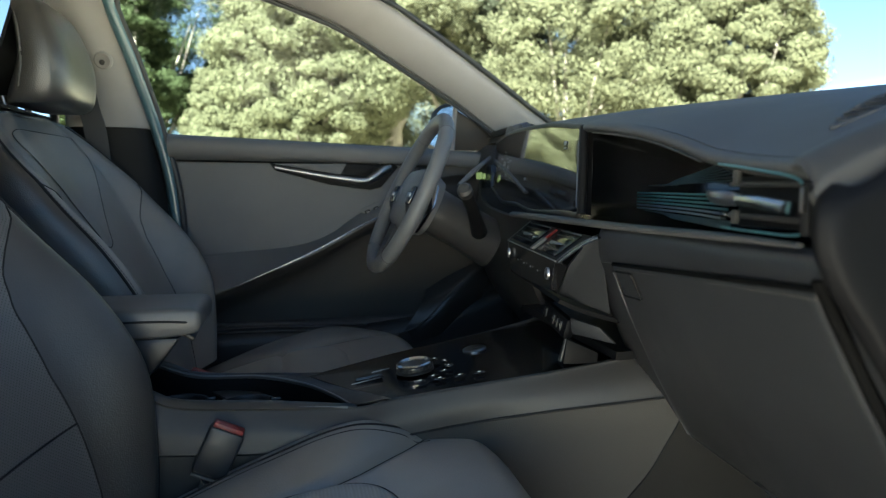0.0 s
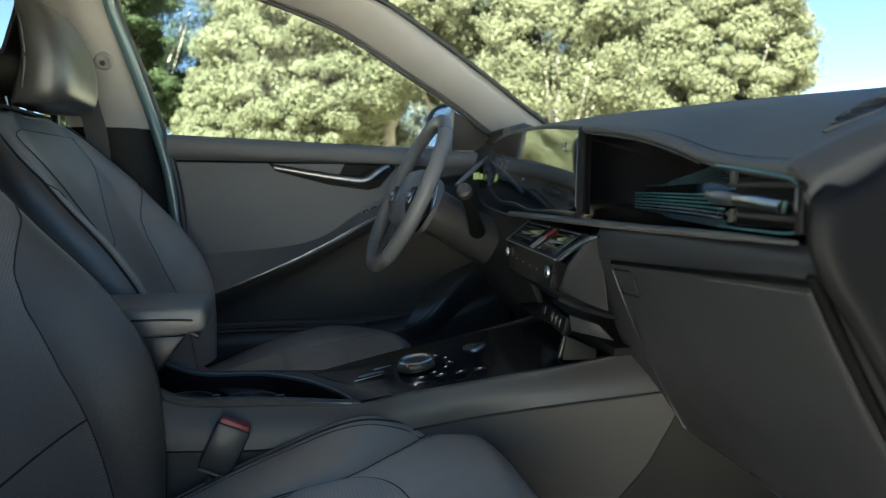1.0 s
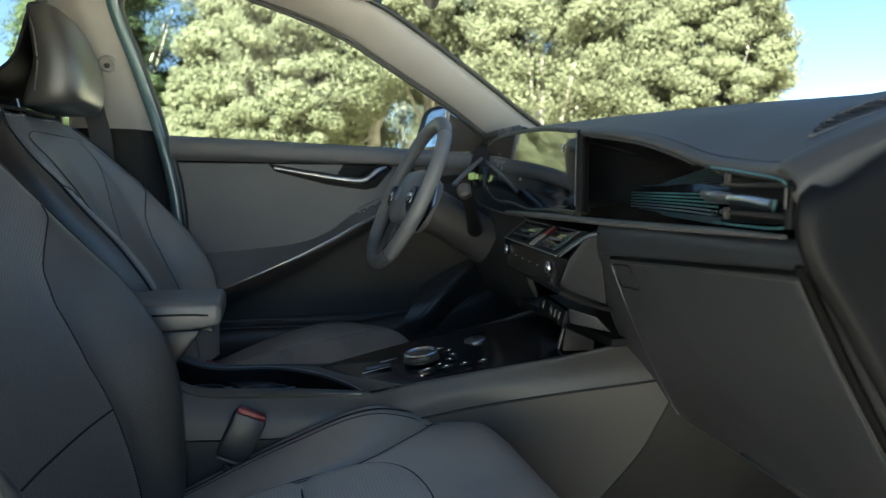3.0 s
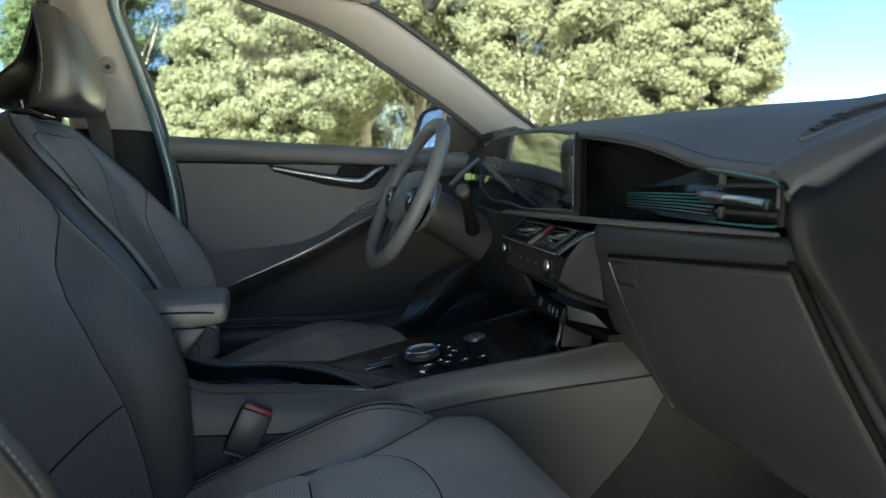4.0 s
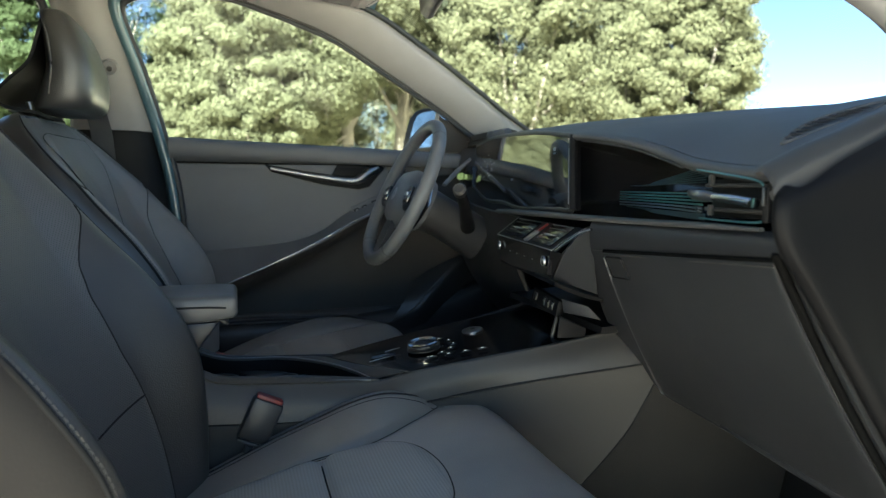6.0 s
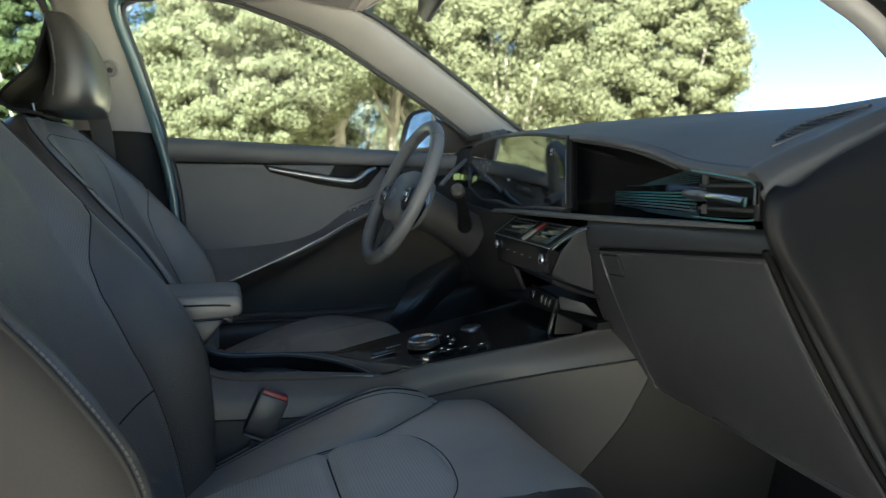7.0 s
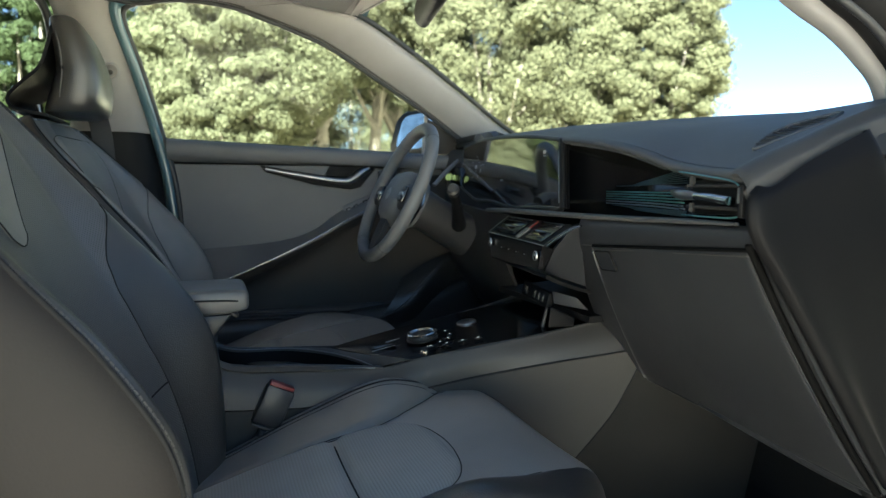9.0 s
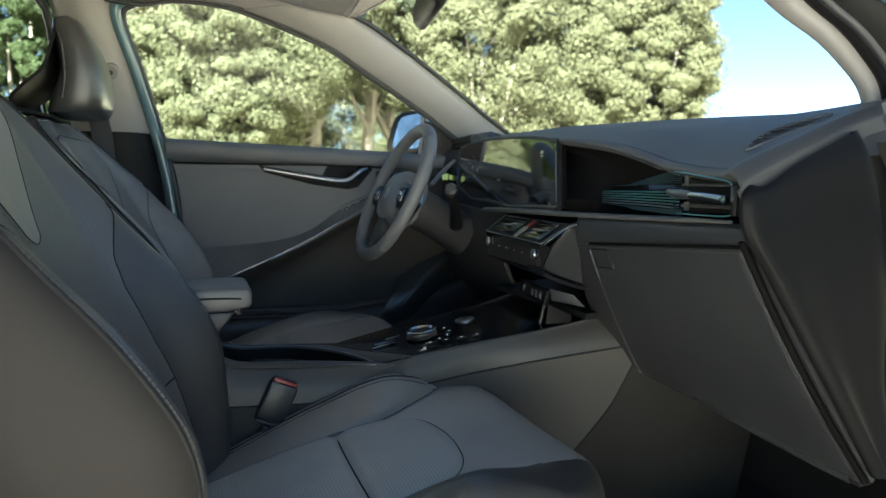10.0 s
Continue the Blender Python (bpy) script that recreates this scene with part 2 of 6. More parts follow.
def tube_grid(points, radius, sides=10, closed=False, n=None, squash=1.0, up=(0, 0, 1)):
    p = spline(points, n or 6 * len(points), closed)
    k = len(p)
    r = np.interp(np.linspace(0, 1, k), np.linspace(0, 1, len(radius)), radius) if isinstance(radius, (list, tuple)) else np.full(k, radius)
    g = []
    for i in range(k):
        d = p[(i + 1) % k] - p[i - 1] if closed else p[min(i + 1, k - 1)] - p[max(i - 1, 0)]
        d = Vector(d).normalized()
        side = d.cross(Vector(up))
        side = side.normalized() if side.length > 1e-4 else d.orthogonal().normalized()
        top = side.cross(d)
        g.append([Vector(p[i]) + side * (r[i] * math.cos(a)) + top * (r[i] * squash * math.sin(a)) for a in np.linspace(0, 2 * math.pi, sides, endpoint=False)])
    if closed:
        g.append(g[0])
    return np.array(g)


def tube(name, points, radius, mat, parent, sides=10, closed=False, n=None, squash=1.0, label="", up=(0, 0, 1)):
    return part(name, grid_bm(tube_grid(points, radius, sides, closed, n, squash, up), closed=True, caps=not closed), mat, parent, label, sharp=60)


def box_bm(size, m=None, r=0.004, seg=2):
    bm = bmesh.new()
    bmesh.ops.create_cube(bm, size=1.0)
    bmesh.ops.scale(bm, vec=size, verts=bm.verts)
    if r:
        bmesh.ops.bevel(bm, geom=bm.edges[:], offset=min(r, min(size) * 0.45), segments=seg, affect="EDGES", profile=0.5)
    if m is not None:
        bmesh.ops.transform(bm, matrix=m, verts=bm.verts)
    return bm


def box(name, size, m, mat, parent, r=0.004, label=""):
    return part(name, box_bm(size, m, r), mat, parent, label)


def lathe_bm(profile, m, sides=40):
    """Turns (radius, height) pairs about the local z axis."""
    g = np.array([[m @ Vector((r * math.cos(a), r * math.sin(a), h)) for a in np.linspace(0, 2 * math.pi, sides, endpoint=False)] for r, h in profile])
    return grid_bm(g, closed=True, caps=True)


def slab(name, outline, depth, mat, parent, r=0.003, label=""):
    """A flat plate: outline of 3D places in one plane, pushed along the vector depth."""
    bm = bmesh.new()
    vs = [bm.verts.new(p) for p in outline]
    f = bm.faces.new(vs)
    ex = bmesh.ops.extrude_face_region(bm, geom=[f])
    bmesh.ops.translate(bm, vec=depth, verts=[e for e in ex["geom"] if isinstance(e, bmesh.types.BMVert)])
    bmesh.ops.recalc_face_normals(bm, faces=bm.faces)
    if r:
        bmesh.ops.bevel(bm, geom=bm.edges[:], offset=r, segments=2, affect="EDGES", profile=0.5)
    return part(name, bm, mat, parent, label)


def stitches(name, line, mat, parent, step=0.0065, long=0.0042, wide=0.0010, lift=0.0012, side=None):
    """A row of short threads along a line, in one mesh."""
    p = spline(line, 400)
    run = np.concatenate([[0], np.cumsum(np.linalg.norm(np.diff(p, axis=0), axis=1))])
    verts, faces = [], []
    for d in np.arange(step, run[-1] - step, step):
        a = np.array([np.interp(d, run, p[:, k]) for k in range(3)])
        b = np.array([np.interp(d + long, run, p[:, k]) for k in range(3)])
        t = Vector(b - a).normalized()
        n = Vector(side if side is not None else (0.6, -0.5, 0.5)).normalized()
        w = t.cross(n).normalized() * wide * 0.5
        up = n * lift
        k = len(verts)
        for q in (a, b):
            for u in (-1, 1):
                verts.append(tuple(Vector(q) + w * u))
                verts.append(tuple(Vector(q) + w * u * 0.6 + up))
        faces += [(k, k + 1, k + 5, k + 4), (k + 1, k + 3, k + 7, k + 5), (k + 3, k + 2, k + 6, k + 7), (k, k + 2, k + 3, k + 1), (k + 4, k + 5, k + 7, k + 6)]
    mesh = bpy.data.meshes.new(name)
    mesh.from_pydata(verts, [], faces)
    return finish(name, mesh, mat, parent, "", smooth=False)

# ---- outdoors ----
def ground_sheet():
    rings = [0.02, 1.5, 4, 10, 20, 40, 90, 200, 600, 2500]
    g = np.array([[(r * math.cos(a), r * math.sin(a), 0.0) for a in np.linspace(0, 2 * math.pi, 48, endpoint=False)] for r in rings])
    m = material("gravel_and_bounce_grass", (0.205, 0.184, 0.172), 0.95, grain=0.8, grain_scale=8, blotch=0.4, blotch_scale=0.4)
    nd, ln = m.node_tree.nodes, m.node_tree.links
    bsdf = nd["Principled BSDF"]
    co, far, edge, wob, mix = nd.new("ShaderNodeTexCoord"), nd.new("ShaderNodeVectorMath"), nd.new("ShaderNodeMapRange"), nd.new("ShaderNodeTexNoise"), nd.new("ShaderNodeMix")
    add = nd.new("ShaderNodeMath")
    far.operation, wob.inputs["Scale"].default_value, wob.inputs["Detail"].default_value = "LENGTH", 0.3, 6.0
    add.operation, add.inputs[1].default_value = "MULTIPLY_ADD", 7.0
    edge.inputs["From Min"].default_value, edge.inputs["From Max"].default_value = 13.0, 16.0
    mix.data_type = "RGBA"
    # unseen outer ground, made pale straw to bounce fill onto the trees
    mix.inputs["B"].default_value = (0.40, 0.36, 0.26, 1)
    ln.new(co.outputs["Object"], far.inputs[0])
    ln.new(co.outputs["Object"], wob.inputs["Vector"])
    ln.new(wob.outputs["Fac"], add.inputs[0])
    ln.new(far.outputs["Value"], add.inputs[2])
    ln.new(add.outputs[0], edge.inputs["Value"])
    ln.new(edge.outputs[0], mix.inputs["Factor"])
    ln.new(bsdf.inputs["Base Color"].links[0].from_socket, mix.inputs["A"])
    ln.new(mix.outputs["Result"], bsdf.inputs["Base Color"])
    ob = part("ground", grid_bm(g, closed=True), m, None, "unseen ground, grey gravel round the car, straw-coloured grass beyond to bounce light", smooth=False)
    tagged(ob, category="ground", kind="structure")


ground_sheet()


def tree(name, label, x, y, height, radius, leaf, seed, clumps=120, leaves=700, low=0.22, lean=0.0, size=1.0):
    """A broad tree: a tapered trunk, limbs, and a crown of many small leaf sprays gathered in clumps."""
    rng = np.random.default_rng(seed)
    base = Vector((x, y, 0))
    t = thing(name, label, "tree", "trees behind the car")
    t.location = base
    # trunk and limbs share one bark mesh
    fork = height * (low + 0.08)
    bm = grid_bm(tube_grid([(0, 0, -0.1), (lean * 0.3, 0.1, fork * 0.5), (lean, 0, fork), (lean * 1.1, 0.1, max(height * 0.5, fork * 1.2))], [0.34, 0.25, 0.18, 0.05], 10, n=14), closed=True, caps=True)
    tips = []
    for k in range(11):
        a = k * 2.4 + rng.uniform(-0.4, 0.4)
        z0 = rng.uniform(0.5, 1.0) * fork + 0.12 * k / 11 * height
        out = radius * rng.uniform(0.5, 0.8)
        tip = (lean + out * math.cos(a), out * math.sin(a), z0 + rng.uniform(0.15, 0.45) * height)
        tips.append(tip)
        limb = tube_grid([(lean * 0.8, 0, z0 * 0.9), (lean + 0.4 * out * math.cos(a), 0.4 * out * math.sin(a), z0 + 0.09 * height), tip], [0.13, 0.08, 0.02], 7, n=10)
        other = grid_bm(limb, closed=True, caps=True)
        me = bpy.data.meshes.new("limb")
        other.to_mesh(me)
        other.free()
        bm.from_mesh(me)
        bpy.data.meshes.remove(me)
    part("trunk", bm, "bark", t)
    # crown
    c = []
    while len(c) < clumps:
        v = rng.normal(size=3)
        v /= np.linalg.norm(v)
        v *= rng.uniform(0.45, 1.0) ** 0.5
        wob = 0.86 + 0.26 * noise.noise(Vector(v * 1.9) + Vector((seed, 0, 0))) + 0.10 * noise.noise(Vector(v * 5.3) + Vector((0, seed, 0)))
        zc = height * (low + (1 - low) * 0.52)
        c.append((lean + v[0] * radius * wob, v[1] * radius * wob, zc + v[2] * (1 - low) * 0.5 * height * wob))
    c = np.array(c)
    r = rng.uniform(0.07, 0.19, clumps) * radius
    which = np.repeat(np.arange(clumps), leaves)
    n = len(which)
    d = rng.normal(size=(n, 3))
    d /= np.linalg.norm(d, axis=1)[:, None]
    far = rng.uniform(0.25, 1.15, n) ** 0.6
    pos = c[which] + d * (r[which] * far)[:, None] * np.array([1.15, 1.15, 0.75])
    # each spray faces roughly outward from its clump and its crown
    face = d + rng.normal(size=(n, 3)) * 0.5 + (c[which] - np.array([lean, 0, height * (low + (1 - low) * 0.4)])) / height
    face /= np.linalg.norm(face, axis=1)[:, None]
    ax = np.cross(face, rng.normal(size=(n, 3)))
    ax /= np.linalg.norm(ax, axis=1)[:, None]
    sd = np.cross(ax, face)
    ln = rng.uniform(0.055, 0.115, n)[:, None] * size
    wd = ln * rng.uniform(0.30, 0.50, n)[:, None]
    verts = np.stack([pos - ax * ln * 0.5 + sd * wd, pos + ax * ln, pos - ax * ln * 0.5 - sd * wd], 1).reshape(-1, 3)
    mesh = bpy.data.meshes.new("crown")
    mesh.from_pydata(verts.tolist(), [], np.arange(3 * n).reshape(-1, 3).tolist())
    finish("crown", mesh, leaf, t, smooth=False, label="")
    return t


def at(az, dist):
    return dist * math.sin(radians(az)) + 0.15, dist * math.cos(radians(az)) - 1.1


# azimuth clockwise from +y, distance, height, radius, leaf, low, lean
GROVE = [
    (-46, 27, 5.0, 4.5, "leaf_dark", 0.03), (-33, 29, 4.8, 4.8, "leaf_dark", 0.03), (-23, 33, 4.6, 4.0, "leaf_dark", 0.03), (-11.3, 31, 17, 3.7, "leaf_dark", 0.02), (-13.6, 27, 10.5, 2.2, "leaf_dark", 0.0),
    (-3.3, 25, 5.8, 1.7, "leaf_pale", 0.03), (2.2, 22.5, 9.6, 2.7, "leaf_pale", 0.03), (2.6, 24, 11.5, 4.1, "leaf_pale", 0.04), (6.5, 31, 14.5, 4.6, "leaf_pale", 0.05), (9.5, 26, 12, 3.8, "leaf_pale", 0.33), (13.8, 27.5, 12, 3.0, "leaf_pale", 0.36),
    (16.5, 29, 13.5, 4.6, "leaf_olive", 0.27), (24, 27, 13, 4.6, "leaf_pale", 0.05), (32, 28, 13.5, 4.5, "leaf_pale", 0.03),
    (38.2, 27, 13.0, 3.1, "leaf_pale", 0.02), (12, 62, 21, 8.0, "leaf_pale", 0.05), (1, 36, 15, 5.5, "leaf_dark", 0.02), (23, 38, 15, 5.5, "leaf_dark", 0.02), (-6, 38, 17, 5.5, "leaf_dark", 0.02), (35.5, 37, 15, 4.2, "leaf_olive", 0.02),
    (4, 60, 7.5, 5.5, "leaf_pale", 0.0), (17.5, 61, 15, 6.5, "leaf_pale", 0.0),
]
for i, (az, dist, h, rad, leaf, low) in enumerate(GROVE):
    words = {"leaf_dark": "tall dark green tree with dense shaded foliage", "leaf_pale": "broad pale yellow-green tree in full sun", "leaf_olive": "tall olive-green tree with clumped sunlit foliage"}[leaf]
    tree("tree", words, *at(az, dist), h, rad, leaf, i + 3, low=low, lean=0.4 * math.sin(i * 2.1), **(dict(clumps=420, leaves=360) if leaf == "leaf_pale" else dict(clumps=330, leaves=260)))

# unseen tree added on the sunny side, to keep direct sun off the cabin
tree("tree", "unseen dense leafy tree added to shade the parked car", -3.65, -6.35, 7.7, 1.95, "leaf_olive", 41, clumps=130, leaves=420, low=0.53, size=2.2)


# ---- cabin shell ----
def side(x, z, s=1):
    """The cabin's side at that height: upright below the windows, leaning in above."""
    return (x, s * (0.70 - 0.32 * max(z - 1.12, 0.0)), z)


WIN_FRONT = [(-0.047, 1.144), (-0.085, 1.30), (-0.118, 1.43), (-0.085, 1.468), (0.0, 1.483), (0.155, 1.475), (0.364, 1.412), (0.531, 1.326), (0.699, 1.232), (0.80, 1.168)]
SCREEN_EDGE = [(0.29, 1.515), (0.43, 1.487), (0.465, 1.476), (0.592, 1.414), (0.783, 1.299), (0.90, 1.232), (1.01, 1.17)]

ceiling = sheet("ceiling", [[(x, y, 1.535 - 0.035 * (abs(y) / 0.6) ** 3 - 0.11 * max(x + 0.05, 0) ** 1.5) for y in (-0.535, -0.4, -0.15, 0.15, 0.4, 0.535)] for x in (-1.9, -1.2, -0.5, 0.0, 0.25, 0.46)],
                20, 20, "headliner", None, 0.02)
tagged(ceiling, "light grey cloth headliner of the car", "ceiling", kind="structure")

roof = sheet("roof", [[(x, y, 1.585 - 0.07 * (abs(y) / 0.66) ** 3 - 0.10 * max(x + 0.05, 0) ** 1.5) for y in (-0.66, -0.4, 0, 0.4, 0.66)] for x in (-2.1, -1.2, -0.3, 0.2, 0.5)],
             14, 14, "paint", None, 0.01)
tagged(roof, "blue-grey painted steel roof of the car", "car roof", kind="structure")

floor = sheet("floor", [[(x, y, 0.33 + 0.26 * max(x - 0.95, 0) / 0.3) for y in (-0.72, -0.3, 0.3, 0.74)] for x in (-1.6, -0.5, 0.4, 0.95, 1.25)], 20, 8, "carpet", None, 0.03)
tagged(floor, "black carpeted floor of the car", "floor", kind="structure")

dark_back = sheet("wall_front_lower", [[(1.08, y, 0.34), (1.10, y, 0.7), (1.04, y, 1.02)] for y in (-0.72, 0, 0.74)], 6, 8, "carpet", None, 0.02)
tagged(dark_back, "black lining under the dashboard", "bulkhead", kind="structure")
firewall = sheet("wall_front", [[(1.16, y, 0.5), (1.18, y, 0.8), (1.12, y, 1.06)] for y in (-0.74, 0, 0.74)], 6, 8, "dark", None, 0.02)
tagged(firewall, "black bulkhead behind the dashboard", "bulkhead", kind="structure")
rear = sheet("wall_rear", [[(-1.55, y, 0.33), (-1.65, y, 0.9), (-1.80, y, 1.25), (-1.9, y, 1.53)] for y in (-0.74, 0, 0.74)], 6, 8, "dark", None, 0.02)
tagged(rear, "dark rear end of the cabin", "cabin wall", kind="structure")


def a_pillar(s, name, label):
    p = thing(name, label, "pillar", kind="structure")
    low = spline([side(x, z, s) for x, z in WIN_FRONT[5:]] + [(0.90, s * 0.69, 1.105)], 24)
    up = spline([(x, s * y, z) for x, y, z in ((0.30, 0.535, 1.49), (0.455, 0.548, 1.470), (0.60, 0.575, 1.400), (0.79, 0.615, 1.288), (0.90, 0.645, 1.222), (1.00, 0.665, 1.165))], 24)
    rows = []
    for a, b in zip(low, up):
        q = []
        for f, bulge in ((0, 0.0), (0.12, 0.012), (0.5, 0.020), (0.88, 0.012), (1, -0.006)):
            c = a + (b - a) * f
            q.append((c[0] - bulge * 0.3, c[1] - s * bulge, c[2] - bulge * 0.3))
        rows.append(q)
    part("trim", grid_bm(net(rows, 40, 16), 0.02), "pillar", p, "light grey cloth-covered trim")
    tube("seal", low + np.array([-0.002, -s * 0.012, -0.005]), 0.0055, "rubber", p, sides=8, n=40)
    tube("seal_lip", low + np.array([-0.002, -s * 0.017, 0.004]), 0.003, "hardgrey", p, sides=8, n=40)
    tube("screen_seal", up + np.array([0.006, 0, 0.006]), 0.007, "rubber", p, sides=8, n=40)
    return p


a_pillar(1, "pillar_front_left", "slanting windscreen pillar in light grey cloth")

# roof rail over the front window
def rail(s, name):
    p = thing(name, "light grey trim along the roof edge", "trim", kind="structure")
    low = spline([side(x, z, s) for x, z in [(-1.5, 1.36), (-1.0, 1.455), (-0.5, 1.478), (-0.25, 1.482)] + WIN_FRONT[3:7]], 30)
    up = spline([(-1.5, s * 0.54, 1.46), (-1.0, s * 0.54, 1.50), (-0.4, s * 0.53, 1.515), (0.0, s * 0.53, 1.515), (0.2, s * 0.525, 1.505), (0.46, s * 0.545, 1.468)], 30)
    rows = [[a, a + (b - a) * 0.3 - np.array([0, s * 0.015, 0.004]), a + (b - a) * 0.75 - np.array([0, s * 0.008, 0.006]), b] for a, b in zip(low, up)]
    part("trim", grid_bm(net(rows, 40, 8), 0.015), "pillar", p)
    tube("seal", low + np.array([-0.002, -s * 0.012, -0.005]), 0.0055, "rubber", p, n=50)
    tube("seal_lip", low + np.array([-0.002, -s * 0.017, 0.004]), 0.003, "hardgrey", p, sides=8, n=50)


rail(1, "trim_roof_left")
rail(-1, "trim_roof_right")


def b_pillar(s, name):
    p = thing(name, "centre door pillar with light upper and dark lower trim", "pillar", kind="structure")
    zs = (1.155, 1.25, 1.36, 1.45, 1.49)
    fx = (-0.068, -0.094, -0.122, -0.142, -0.13)
    bx = (-0.262, -0.258, -0.262, -0.275, -0.30)
    sheet("upper_trim", [[side(f, z, s), (f - 0.03, side(f, z, s)[1] - s * 0.03, z), ((f + b) / 2, side(f, z, s)[1] - s * 0.045, z), (b + 0.02, side(f, z, s)[1] - s * 0.03, z), side(b, z, s)] for f, b, z in zip(fx, bx, zs)],
          14, 14, "pillar", p, 0.02, "light grey plastic upper trim")
    zs = (0.40, 0.70, 0.95, 1.157)
    fx = (-0.035, -0.030, -0.042, -0.066)
    sheet("lower_trim", [[(f, s * 0.71, z), (f - 0.03, s * 0.675, z), (f - 0.12, s * 0.662, z), (-0.245, s * 0.675, z), (-0.268, s * 0.72, z)] for f, z in zip(fx, zs)], 14, 14, "capblack", p, 0.02, "black lower trim")
    tube("door_seal", [(-0.018, s * 0.715, 0.45), (-0.018, s * 0.715, 0.8), (-0.03, s * 0.71, 1.0), side(-0.058, 1.15, s), side(-0.098, 1.31, s), side(-0.134, 1.44, s), side(-0.11, 1.475, s), side(-0.02, 1.495, s)],
         0.015, "paint", p, n=50, label="blue-grey painted door edge with its rubber seal")
    tube("rubber_seal", [(-0.004, s * 0.71, 0.45), (-0.004, s * 0.71, 0.8), (-0.014, s * 0.705, 1.0), side(-0.044, 1.15, s), side(-0.084, 1.31, s), side(-0.119, 1.43, s), side(-0.09, 1.466, s), side(0, 1.483, s)],
         0.008, "rubber", p, n=50)
    sheet("backing", [[(-0.29, s * 0.735, z), (0.02, s * 0.735, z)] for z in (0.38, 0.8, 1.13)], 4, 4, "paint", p, 0.01)
    return p


b_pillar(1, "pillar_centre_left")

kick = sheet("wall_front_left", [[(x, 0.735, 0.34), (x, 0.735, 0.8), (x, 0.728, 1.10)] for x in (0.85, 1.0, 1.2)], 4, 8, "dark", None, 0.02)
tagged(kick, "black kick panel beside the pedals", "cabin wall", kind="structure")

kick = sheet("wall_front_right", [[(x, -0.735, 0.30), (x, -0.735, 0.8), (x, -0.728, 1.10)] for x in (0.84, 1.0, 1.2)], 4, 8, "dark", None, 0.02)
tagged(kick, "black kick panel beside the passenger footwell", "cabin wall", kind="structure")

# windscreen glass
ws = thing("window_windscreen", "clear curved windscreen", "windscreen", kind="structure")
WS = [(0.455, 0.560, 1.492), (0.60, 0.585, 1.420), (0.79, 0.628, 1.305), (0.90, 0.655, 1.236), (1.02, 0.685, 1.165)]
pane = sheet("pane", [[(x - 0.0 + 0.10 * (1 - (f) ** 2), y * f, z + 0.012 * (1 - f * f)) for f in (-1, -0.6, 0, 0.6, 1)] for x, y, z in WS], 12, 16, "glass", ws, 0.0)
pane.visible_shadow = False
tube("header_seal", [(0.455, -0.56, 1.483), (0.53, -0.3, 1.497), (0.555, 0, 1.50), (0.53, 0.3, 1.497), (0.455, 0.56, 1.483)], 0.008, "rubber", ws, n=30)
sheet("header_trim", [[(0.44, y, 1.47 + 0.02 * (1 - (y / 0.56) ** 2)), (0.47 + 0.09 * (1 - (y / 0.56) ** 2), y, 1.478 + 0.018 * (1 - (y / 0.56) ** 2))] for y in (-0.55, -0.3, 0, 0.3, 0.55)], 16, 4, "headliner", ws, 0.012)


